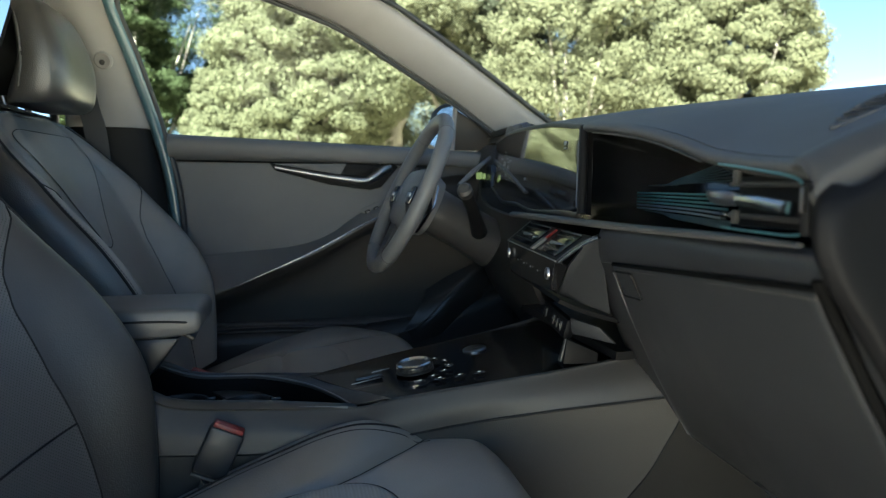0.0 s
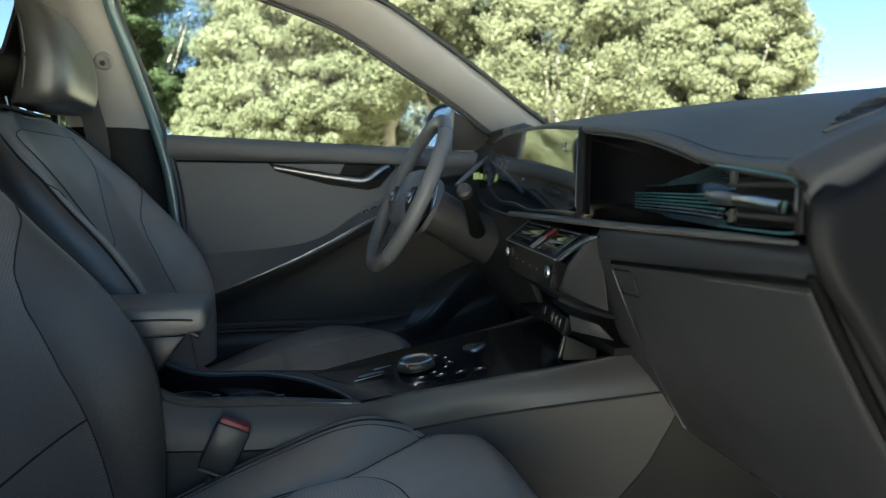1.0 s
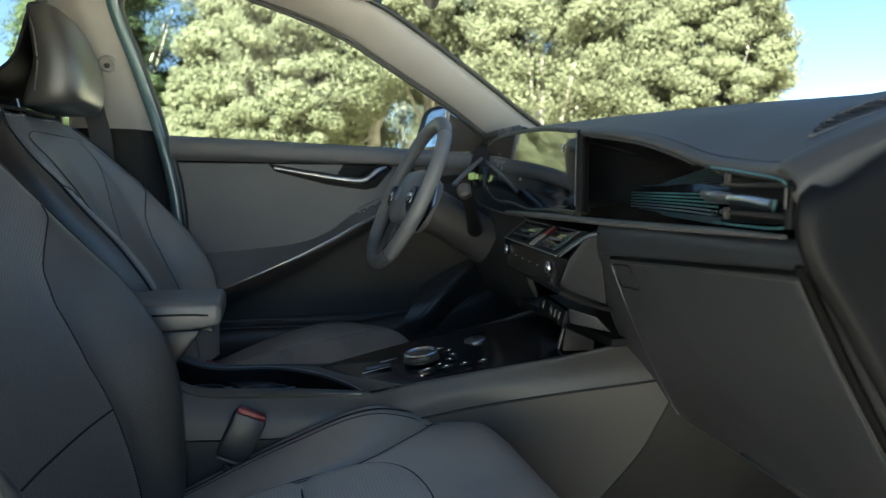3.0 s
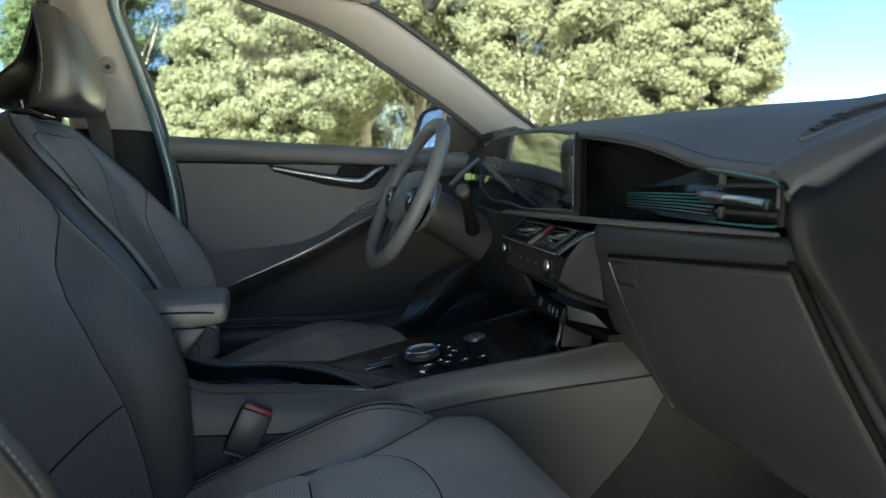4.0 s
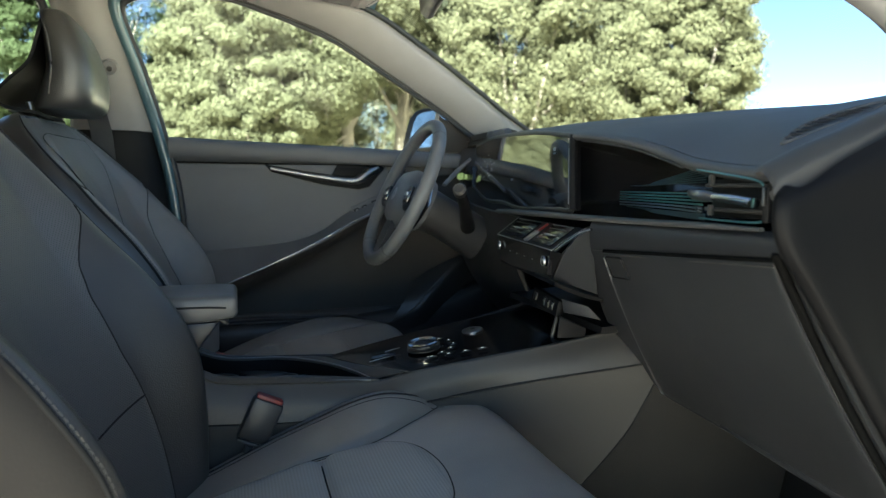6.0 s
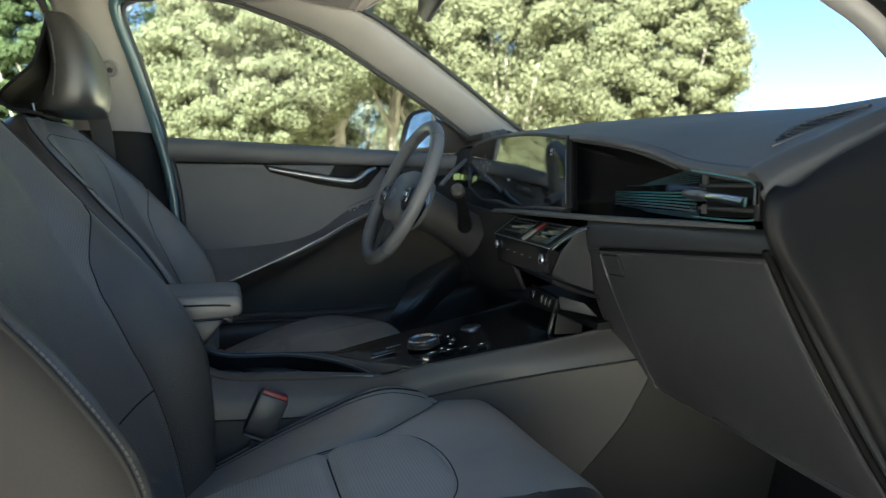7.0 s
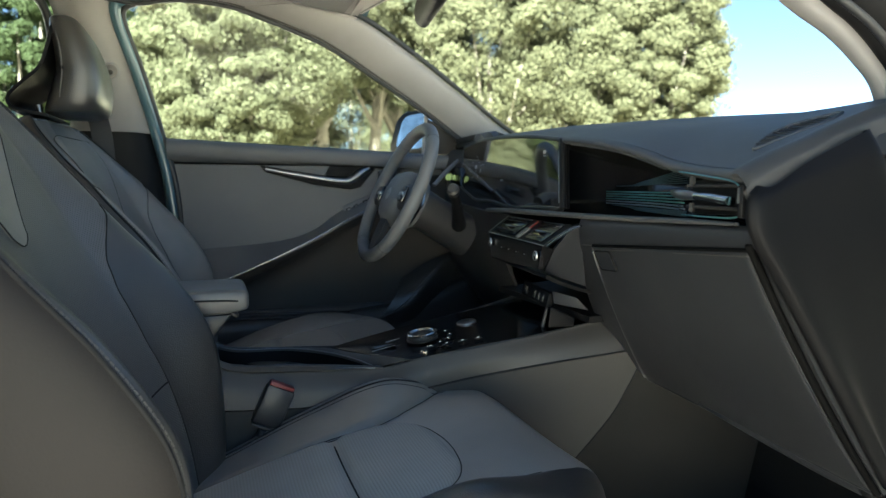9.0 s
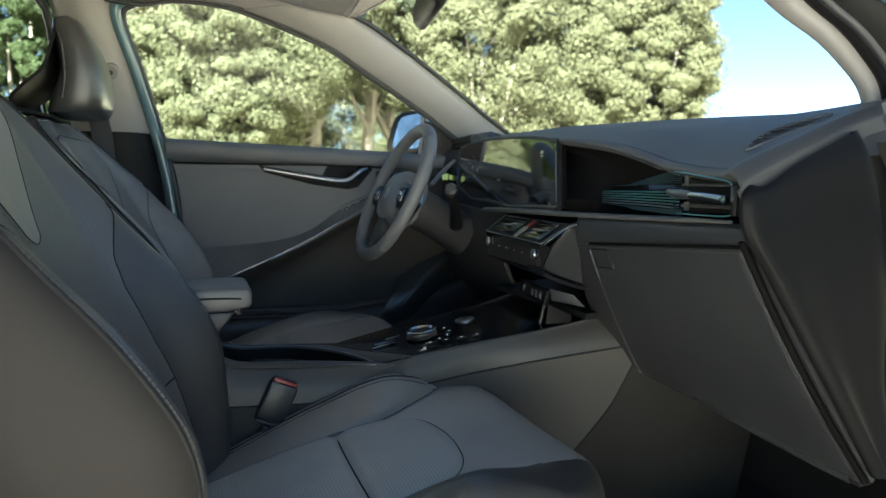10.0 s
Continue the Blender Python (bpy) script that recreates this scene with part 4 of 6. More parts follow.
        return np.array([[cush(x, u, t) for u in np.linspace(a(x), b(x), n)] for x, t in stations])
    one = lambda v: (lambda x: v)
    # the passenger's outer bolster keeps the dark copy, the others the lit one
    part("cushion_bolster", grid_bm(np.concatenate([strip(one(-1.05), one(-1.0), 5)[:, :-1], strip(one(-1.0), lambda x: -edge_u(x, -1), 40)], 1)), "leather" if outer < 0 else "lit_inlay_leather", s, "smooth dark leather cushion bolster")
    part("cushion_bolster", grid_bm(np.concatenate([strip(lambda x: edge_u(x, 1), one(1.0), 40), strip(one(1.0), one(1.05), 5)[:, 1:]], 1)), "lit_inlay_leather", s, "smooth dark leather cushion bolster")
    part("cushion_middle", grid_bm(strip(lambda x: -edge_u(x, -1), lambda x: edge_u(x, 1), 60)), "lit_cushion_leather", s, "leather thigh panel in a brightened grey")
    # padded insert with a rounded front, puffed over the leather and quilted once across
    rows, rim = [], [[], []]
    for f in np.linspace(0.0, 0.998, 60):
        x = -0.02 + 0.402 * f
        half = 0.475 * (1 - f ** 13) ** 0.5
        e = np.linspace(-1, 1, 41)
        line = np.array([cush(x, half * k * (1.14 if k * outer > 0 else 1.0)) for k in e])
        line[:, 2] += -0.003 + 0.012 * (1 - e ** 10) ** 0.7 * (1 - f ** 22) * (1 - 0.85 * math.exp(-((x - 0.232) / 0.009) ** 2))
        rows.append(line)
        rim[0].append(line[0] + np.array([0, 0, 0.0025]))
        rim[1].append(line[-1] + np.array([0, 0, 0.0025]))
    part("cushion_insert", grid_bm(np.array(rows)), "ribbed" if cloth else "lit_cushion_leather", s, "finely ribbed fabric seat panel" if cloth else "leather seat panel in a brightened grey")
    if cloth:
        tube("insert_seam", rim[0][30:] + rim[1][:29:-1], 0.0011, "seam", s, sides=6, n=120)
        tube("insert_seam", [cush(0.232, u)[:2] + (cush(0.232, u)[2] - 0.0004,) for u in np.linspace(-0.50, 0.46, 9)], 0.0014, "seam", s, sides=6, n=30)
    for sgn in (-1, 1):
        tube("cushion_seam", [cush(x, sgn * edge_u(x, sgn)) for x in np.linspace(0.0, 0.455, 30)], 0.0010, "seam", s, sides=6, n=90)
        if sgn == outer:
            continue
        tube("cushion_piping", [Vector(cush(x, sgn * 0.775)) + Vector((0, 0, 0.0004)) for x in np.linspace(0.0, 0.455, 24)], 0.0017, "seam", s, sides=6, n=80)
        tube("cushion_piping", [Vector(cush(x, sgn * 0.735)) + Vector((0, 0, 0.0000)) for x in np.linspace(0.0, 0.45, 24)], 0.0008, "seam", s, sides=6, n=80)
    g = strip(one(-1.05), one(1.05), 60)
    # front of the cushion and base shell
    last = g[-1]
    part("cushion_face", grid_bm(np.array([last, last * np.array([1, 1, 0]) + np.array([-0.01, 0, 0.41 + dz])])), "leather", s)
    box("base", (0.46, 0.44, 0.10), pose(0.23 + sx, yc, 0.415 + dz), "dark", s, 0.02, "black plastic seat base")
    for yy in (-0.19, 0.19):
        box("rail", (0.50, 0.03, 0.06), pose(0.22 + sx, yc + yy, 0.352), "dark", s, 0.005)
    box("side_cover", (0.38, 0.035, 0.11), pose(0.13 + sx, yc - 0.275, 0.50 + dz), "hard", s, 0.014, "black plastic side cover")
    # headrest
    tube("headrest_piping", [(x + sx + hx, yc - w, z + hz) for x, z, w in ((-0.218, 1.345, 0.108), (-0.208, 1.30, 0.121), (-0.205, 1.25, 0.124), (-0.212, 1.20, 0.120))], 0.002, "stitch", s, sides=6, n=20)
    for yy in (-0.055, 0.055):
        tube("headrest_post", [(-0.25 + sx + hx, yc + yy, 1.13 + hz), (-0.262 + sx + hx, yc + yy, 1.19 + hz)], 0.006, "dimchrome", s, n=4)
    rows = []
    for f, z, w, fx, bx in ((0, 1.180, 0.080, -0.190, -0.235), (0.1, 1.174, 0.108, -0.160, -0.250), (0.25, 1.195, 0.122, -0.140, -0.245), (0.5, 1.255, 0.126, -0.138, -0.225), (0.75, 1.315, 0.122, -0.155, -0.228), (0.92, 1.355, 0.110, -0.176, -0.232), (1, 1.367, 0.080, -0.192, -0.222)):
        ring = []
        for a in np.linspace(0, 2 * math.pi, 24, endpoint=False):
            c, q = math.cos(a), math.sin(a)
            ring.append(((fx + bx) / 2 + (fx - bx) / 2 * math.copysign(abs(c) ** 0.6, c) + sx + hx, yc + w * math.copysign(abs(q) ** 0.5, q), z + hz))
        rows.append(ring)
    gg = np.array([spline(np.array(rows)[:, j], 24) for j in range(24)]).transpose(1, 0, 2)
    part("headrest", grid_bm(gg, closed=True, caps=True), "leather", s, "dark leather headrest pad", sharp=70)
    sheet("headrest_back", [[(x + sx + hx + d * abs(e), yc + w * e, z + hz) for e in (-1, -0.5, 0, 0.5, 1)] for x, z, w, d in ((-0.226, 1.352, 0.105, 0.012), (-0.238, 1.30, 0.116, 0.012), (-0.252, 1.256, 0.118, 0.010), (-0.288, 1.222, 0.118, 0.012), (-0.312, 1.196, 0.116, 0.014), (-0.300, 1.178, 0.114, 0.012), (-0.235, 1.168, 0.108, 0.0))], 28, 14, "capblack", s, 0.006, "black plastic scooped headrest shell")
    return s


front_seat(-0.37, "dark grey leather passenger seat with perforated back and ribbed cushion", hx=-0.055)
front_seat(0.37, "dark grey leather driver's seat with headrest and shoulder inlay", dz=0.03, hx=0.008, hz=-0.010, crown=0.032, cloth=False, inlay=16.0, cz=-0.038)


# ---- seat belts ----
def buckle(x, y, z, lean, label):
    b = thing("seat_belt_buckle", label, "seat belt buckle", "front belt buckles")
    m = pose(x, y, z, 0, lean, 0)
    box("housing", (0.048, 0.026, 0.068), m @ pose(0, 0, -0.034), "hard", b, 0.006, "black plastic housing")
    box("release_button", (0.042, 0.018, 0.009), m @ pose(0, 0, 0.001), "red", b, 0.003, "red release button")
    box("tongue_guide", (0.040, 0.028, 0.005), m @ pose(-0.002, 0, -0.070), "hardgrey", b, 0.002)
    tube("stalk", [m @ Vector((0, 0, -0.075)), m @ Vector((0.0, 0, -0.15)), m @ Vector((-0.03, 0, -0.22))], 0.016, "belt", b, n=10, squash=0.4, label="webbing stalk")


buckle(0.168, -0.150, 0.684, 25, "black belt buckle with red button beside the passenger seat")
buckle(0.100, 0.140, 0.682, 22, "black belt buckle with red button beside the driver's seat")
belt = thing("seat_belt", "dark grey webbing belt hanging on the door pillar", "seat belt")
sheet("webbing", [[(-0.175, 0.575, 1.305), (-0.215, 0.572, 1.305)], [(-0.165, 0.600, 1.2), (-0.210, 0.598, 1.2)], [(-0.155, 0.632, 1.1), (-0.203, 0.630, 1.1)], [(-0.15, 0.642, 0.8), (-0.20, 0.64, 0.8)], [(-0.15, 0.645, 0.5), (-0.2, 0.645, 0.5)]], 20, 4, "belt", belt, 0.002)
part("guide_ring", lathe_bm([(0.016, -0.012), (0.020, -0.004), (0.020, 0.004), (0.016, 0.009), (0.010, 0.007)], pose(-0.152, 0.603, 1.302, 108, 0, 0)), "pillar", belt, "round grey belt guide cover")
part("guide_bolt", lathe_bm([(0.006, 0), (0.006, 0.006), (0.004, 0.007)], pose(-0.152, 0.596, 1.297, 108, 0, 0)), "dark", belt)


# ---- centre console ----
def console():
    c = thing("centre_console", "black and grey centre console with cup holders and rotary selector", "centre console")
    # right edge of the top and the seam below it
    RIM = [(-0.06, -0.126, 0.765), (0.05, -0.122, 0.730), (0.101, -0.121, 0.709), (0.22, -0.126, 0.700), (0.34, -0.136, 0.693), (0.40, -0.156, 0.709), (0.508, -0.178, 0.728), (0.62, -0.199, 0.746), (0.717, -0.221, 0.766), (0.76, -0.231, 0.774)]
    SEAM = [(-0.06, -0.134, 0.66), (0.05, -0.138, 0.652), (0.101, -0.140, 0.648), (0.22, -0.146, 0.642), (0.34, -0.158, 0.648), (0.41, -0.170, 0.660), (0.508, -0.186, 0.677), (0.62, -0.222, 0.698), (0.742, -0.262, 0.718), (0.80, -0.28, 0.728)]
    for sgn in (1, -1):
        q = lambda p: np.array((p[0], p[1] * sgn, p[2])) if sgn == 1 else np.array((p[0], min(0.085 + 0.08 * max(p[0] - 0.25, 0), -p[1]), p[2] - 0.012))
        out = np.array((0, -sgn, 0))
        sheet("side_rail", [[q(a) - out * 0.008 + np.array((0, 0, 0.0)), q(a) - out * 0.003 - np.array((0, 0, 0.0015)), q(a) - np.array((0, 0, 0.006)), q(a) * 0.5 + q(b) * 0.5 + out * 0.004, q(b)] for a, b in zip(RIM, SEAM)], 60, 16, "hardgrey" if sgn == 1 else "dark", c, 0.006, "moulded console side")
        wall = net([[q(b) + out * -0.001 - np.array((0, 0, 0.003)), q(b) * np.array((1, 0.93, 0)) + np.array((-0.015, 0, 0.58)), q(b) * np.array((1, 0.9, 0)) + np.array((-0.06, 0, 0.36))] for b in SEAM + [(0.86, -0.29, 0.735), (0.96, -0.295, 0.74), (1.10, -0.30, 0.74)]], 48, 14)
        edge = np.interp(np.arange(15), [0, 2, 4, 6, 9, 12, 14], [35.6, 35, 34, 33, 31, 29, 27])
        at_edge = lambda col, a, b, n: np.stack([np.interp(np.linspace(a, b, n), np.arange(len(col)), col[:, k]) for k in range(3)], 1)
        part("side_panel", grid_bm(np.array([at_edge(wall[:, j], 0, edge[j], 36) for j in range(15)]), 0.008), "lowpanel", c, "matt grey lower console panel")
        part("footwell_side", grid_bm(np.array([at_edge(wall[:, j], edge[j], 48, 20) for j in range(15)]), 0.008), M["footwell"], c, "carpeted footwell side")
        tube("carpet_edge", [at_edge(wall[:, j], edge[j], edge[j], 1)[0] for j in range(0, 15, 2)], 0.0016, "seam", c, sides=6, n=30)
        tube("panel_seam", [q(b) + out * 0.001 for b in SEAM[4:]], 0.0016, "seam", c, sides=6, n=30)
    # glossy deck climbing to the dash
    sheet("deck", [[(0.386, -0.146, 0.706), (0.335, -0.06, 0.701), (0.286, 0.02, 0.698), (0.282, 0.045, 0.694)], [(0.508, -0.172, 0.725), (0.47, -0.06, 0.717), (0.45, 0.02, 0.714), (0.44, 0.095, 0.712)], [(0.62, -0.193, 0.743), (0.60, -0.06, 0.736), (0.58, 0.02, 0.733), (0.58, 0.105, 0.733)],
                   [(0.74, -0.22, 0.766), (0.73, -0.06, 0.756), (0.73, 0.02, 0.754), (0.73, 0.12, 0.755)], [(0.87, -0.235, 0.785), (0.87, -0.06, 0.774), (0.87, 0.02, 0.772), (0.87, 0.13, 0.774)]], 40, 24, "gloss", c, 0.01, "glossy black deck panel")
    # grey shoulder round the cup holder bay
    EDGE = [(-0.06, 0.070, 0.768), (0.03, 0.062, 0.728), (0.10, 0.055, 0.703), (0.20, 0.040, 0.700), (0.27, -0.005, 0.697), (0.315, -0.06, 0.692), (0.342, -0.106, 0.687)]
    OUT = [(-0.06, 0.086, 0.766), (0.03, 0.078, 0.727), (0.10, 0.070, 0.702), (0.20, 0.056, 0.698), (0.278, 0.030, 0.697), (0.332, -0.052, 0.7005), (0.392, -0.150, 0.710)]
    sheet("bay_surround", [[np.array(a) - np.array((0, 0, 0.006)), np.array(a), np.array(a) * 0.5 + np.array(b) * 0.5 + np.array((0, 0, 0.001)), np.array(b)] for a, b in zip(EDGE, OUT)], 50, 12, "hardgrey", c, 0.004, "grey moulded surround of the bay")
    sheet("bay_wall", [[np.array(a) - np.array((0, 0, 0.003)), np.array(a) + np.array((-0.004, -0.003, -0.03)), np.array((a[0] - 0.01, a[1] - 0.006, 0.635))] for a in EDGE], 40, 8, "endcap", c, 0.004)
    sheet("near_rail", [[np.array(p) + np.array((0, 0.024, -0.012)), np.array(p) + np.array((0, 0.021, 0.0)), np.array(p) + np.array((0, 0.010, 0.003)), np.array(p) + np.array((0, -0.001, -0.003))] for p in RIM[:4]] + [[(0.336, -0.107, 0.684), (0.338, -0.111, 0.688), (0.342, -0.120, 0.691), (0.346, -0.133, 0.691)]], 30, 10, "hardgrey", c, 0.004, "grey moulded rail of the bay")
    # pale tubes drawn as the thin highlight along both bay rails
    tube("rail_edge", [np.array(p) + np.array((0, 0.003, 0.0015)) for p in RIM[:4]] + [np.array((0.332, -0.132, 0.6945))], 0.0016, "edge", c, sides=6, n=40)
    tube("rail_edge", [np.array(a) + np.array((0, 0.001, 0.0005)) for a in EDGE], 0.0014, "edge", c, sides=6, n=40)
    sheet("near_wall", [[np.array(p) + np.array((0, 0.022, -0.006)), np.array((p[0], p[1] + 0.022, 0.635))] for p in RIM[:4]] + [[(0.34, -0.108, 0.685), (0.34, -0.108, 0.635)]], 20, 4, "capblack", c, 0.004)
    sheet("bay_floor", [[(-0.06, -0.11, 0.64), (-0.06, 0.07, 0.64)], [(0.15, -0.11, 0.64), (0.15, 0.05, 0.64)], [(0.34, -0.125, 0.645), (0.34, -0.10, 0.645)]], 8, 6, "capblack", c, 0.01, "black cup holder bay")
    # insert with the cup rings
    sheet("cup_shelf", [[(0.125, 0.05, 0.676), (0.215, -0.092, 0.676)], [(0.15, 0.045, 0.678), (0.24, -0.095, 0.678)], [(0.20, 0.033, 0.676), (0.30, -0.10, 0.674)]], 8, 10, "dark", c, 0.004)
    for x, y in ((0.085, -0.02), (0.185, -0.045)):
        h = part("cup_holder", lathe_bm([(0.038, -0.04), (0.040, -0.004), (0.042, 0.003), (0.046, 0.003), (0.047, -0.004), (0.044, -0.04)], pose(x, y, 0.680)), "hard", c, "black round cup holder ring")
        box("grip", (0.016, 0.010, 0.008), pose(x + 0.044, y + 0.01, 0.682), "gloss", h, 0.002)
    box("bay_slot", (0.045, 0.016, 0.004), pose(0.268, -0.062, 0.680, 0, 0, -30), "hard", c, 0.002)
    # rotary gear selector
    m = pose(0.448, -0.047, 0.7185, 0, -8, 0) @ Matrix.Scale(0.88, 4)
    dial = part("selector_dial", lathe_bm([(0.035, 0), (0.035, 0.003), (0.032, 0.004)], m), "satinblack", c, "satin black base ring")
    part("knurled_side", lathe_bm([(0.031, 0.003), (0.0315, 0.005), (0.0325, 0.012), (0.032, 0.013)], m, 60), "dark", dial, "black knurled side")
    part("dial_rim", lathe_bm([(0.033, 0.012), (0.0335, 0.015), (0.030, 0.017), (0.0265, 0.014)], m), "chrome", dial, "bright chrome rim")
    part("dial_top", lathe_bm([(0.027, 0.0135), (0.012, 0.013)], m), "gloss", dial, "glossy black top")
    for k in range(30):
        a = 2 * math.pi * k / 30
        box("knurl", (0.002, 0.003, 0.007), m @ pose(0.0326 * math.cos(a), 0.0326 * math.sin(a), 0.0085, 0, 0, math.degrees(a)), "hard", dial, 0.0006)
    # buttons and printed symbols
    for k in range(5):
        a = radians(-70 + 28 * k)
        b = box("button", (0.015, 0.015, 0.0016), m @ pose(0.062 * math.cos(a), 0.062 * math.sin(a), 0.0016, 0, 0, math.degrees(a)), "gloss", c, 0.002)
        box("symbol", (0.0018, 0.0040, 0.0006), m @ pose(0.062 * math.cos(a), 0.062 * math.sin(a), 0.0028, 0, 0, math.degrees(a)), "led", b, 0)
    for k in range(4):
        b = box("button", (0.020, 0.012, 0.0016), m @ pose(-0.005 + 0.034 * k, -0.072 - 0.006 * k, 0.002), "gloss", c, 0.002)
        box("symbol", (0.0050, 0.0018, 0.0006), m @ pose(-0.005 + 0.034 * k, -0.072 - 0.006 * k, 0.0032), "led", b, 0)
    box("parking_switch", (0.05, 0.022, 0.004), m @ pose(-0.085, 0.012, 0.002), "gloss", c, 0.003, "glossy black switch with bright edge")
    box("switch_edge", (0.055, 0.0016, 0.0016), m @ pose(-0.092, -0.012, 0.0025, 0, 0, 8), "dimchrome", c, 0.001)
    box("switch_edge", (0.035, 0.0016, 0.0016), m @ pose(-0.06, 0.03, 0.0035, 0, 0, 8), "dimchrome", c, 0.001)
    k2 = part("drive_mode_dial", lathe_bm([(0.021, 0), (0.021, 0.003), (0.018, 0.0045), (0.010, 0.0045)], pose(0.565, 0.012, 0.730, 0, -9, 0)), "dimchrome", c, "small flat metal dial")
    box("dial_mark", (0.010, 0.003, 0.001), pose(0.565, 0.012, 0.7352, 0, -9, 0), "dark", k2, 0)
    return c


console()


def armrest():
    a = thing("armrest", "padded dark leather armrest on the centre console", "armrest")
    rows = []
    for x, z, w, top in ((-0.20, 0.80, 0.070, 0.838), (-0.10, 0.795, 0.078, 0.838), (0.0, 0.792, 0.080, 0.838), (0.08, 0.793, 0.079, 0.838), (0.112, 0.797, 0.077, 0.837), (0.121, 0.800, 0.075, 0.834), (0.125, 0.806, 0.071, 0.828)):
        ring = []
        for t in np.linspace(0, 2 * math.pi, 28, endpoint=False):
            cc, q = math.cos(t), math.sin(t)
            ring.append((x, 0.012 + w * math.copysign(abs(cc) ** 0.24, cc), (z + top) / 2 + (top - z) / 2 * math.copysign(abs(q) ** 0.26, q)))
        rows.append(ring)
    g = np.array([spline(np.array(rows)[:, j], 24) for j in range(28)]).transpose(1, 0, 2)
    part("pad", grid_bm(g, closed=True, caps=True), "lit_pad_leather", a, "stitched leather pad", sharp=70)
    tube("seam", [(-0.2, -0.069, 0.822), (-0.05, -0.069, 0.822), (0.07, -0.068, 0.820), (0.108, -0.063, 0.817), (0.122, -0.03, 0.816), (0.123, 0.04, 0.816)], 0.0018, "seam", a, sides=6, n=40)
    slab("lid_base", [(-0.2, -0.06, 0.80), (0.04, -0.062, 0.795), (0.098, -0.062, 0.795), (0.060, -0.062, 0.745), (0.0, -0.062, 0.70), (-0.2, -0.06, 0.66)], (0, 0.145, 0), "hard", a, 0.008, "grey plastic storage box")
    box("latch", (0.02, 0.045, 0.008), pose(0.100, 0.012, 0.784, 0, 35, 0), "dark", a, 0.003, "black release latch")


armrest()


# ---- dashboard ----
def dashboard():
    d = thing("dashboard", "dark grey soft-touch dashboard with glove box and slim air vents", "dashboard")
    A = np.array
    # top pad: y, rear edge x, rear edge z, mid z, front z
    TOP = [(0.70, 0.84, 1.135, 1.148, 1.165), (0.52, 0.82, 1.138, 1.150, 1.168), (0.35, 0.77, 1.134, 1.148, 1.166), (0.15, 0.715, 1.122, 1.145, 1.162), (-0.05, 0.685, 1.110, 1.138, 1.152), (-0.22, 0.655, 1.099, 1.130, 1.143),
           (-0.33, 0.640, 1.087, 1.122, 1.137), (-0.42, 0.630, 1.073, 1.115, 1.131), (-0.49, 0.622, 1.058, 1.109, 1.127), (-0.545, 0.612, 1.045, 1.104, 1.125), (-0.61, 0.598, 1.036, 1.099, 1.122), (-0.67, 0.582, 1.031, 1.096, 1.119), (-0.712, 0.570, 1.029, 1.094, 1.115)]
    rows = []
    for y, x, z, zm, zf in TOP:
        e = max(0.0, -y - 0.50) / 0.212
        xm = 0.80 - 0.06 * e
        rows.append([(x + 0.006, y, z - 0.010), (x + 0.000, y, z - 0.005), (x + 0.004, y, z + 0.001), (x + 0.020, y, z + 0.007), (x + 0.5 * (xm - x), y, (z + zm) / 2 + 0.006), (xm, y, zm), (0.92 - 0.12 * e, y, zf), (1.06 - 0.22 * e, y, zf - 0.002)])
    g = net(rows, 80, 40)
    part("top_pad", grid_bm(g, 0.014), "dashtop", d, "grained soft dashboard top")
    # sloping shoulder along the doorway edge, running up to the pillar foot
    UP = [(0.563, -0.712, 1.026), (0.572, -0.712, 1.034), (0.607, -0.712, 1.049), (0.646, -0.712, 1.063), (0.687, -0.712, 1.079), (0.734, -0.712, 1.095), (0.78, -0.712, 1.108)]
    DN = [(0.552, -0.738, 1.008), (0.560, -0.738, 1.0155), (0.588, -0.738, 1.029), (0.618, -0.738, 1.041), (0.657, -0.738, 1.057), (0.701, -0.738, 1.074), (0.75, -0.738, 1.088)]
    sheet("side_shoulder", [[A(p) + A((0.002, 0.010, 0.001)), A(p) + A((0, 0, 0.002)), A(p) * 0.66 + A(q) * 0.34 + A((-0.001, -0.002, 0.0035)), A(p) * 0.2 + A(q) * 0.8 + A((-0.001, -0.003, 0.003)), A(q), A(q) + A((0.006, -0.002, -0.010))] for p, q in zip(UP, DN)], 48, 16, "hardgrey", d, 0.005, "grey sloping edge of the dashboard top")
    # end cap: a rounded corner running down to the sill, then a flat dark side
    BL = [(0.562, -0.736, 1.016), (0.549, -0.742, 1.004), (0.547, -0.744, 0.981), (0.556, -0.746, 0.957), (0.579, -0.747, 0.926), (0.620, -0.749, 0.868), (0.668, -0.752, 0.798), (0.745, -0.755, 0.686)]
    FAR = [(0.695, -0.750, 1.073), (0.700, -0.760, 1.050), (0.715, -0.762, 1.009), (0.722, -0.763, 0.975), (0.730, -0.763, 0.942), (0.738, -0.764, 0.873), (0.746, -0.764, 0.783), (0.775, -0.764, 0.686)]
    sheet("end_cap", [[A(p) + A((0.016, 0.012, 0)), A(p) + A((0.002, 0.003, 0)), A(p) + A((0.002, -0.005, 0)), A(p) + A((0.014, -0.011, 0.0)), A(p) * 0.62 + A(q) * 0.38 + A((0.004, -0.004, 0)), A(p) * 0.25 + A(q) * 0.75 + A((0.0, -0.002, 0)), A(q), A(q) + A((0.012, 0.016, 0))] for p, q in zip(BL, FAR)], 48, 30, "endcap", d, 0.004, "black end cap of the dashboard")
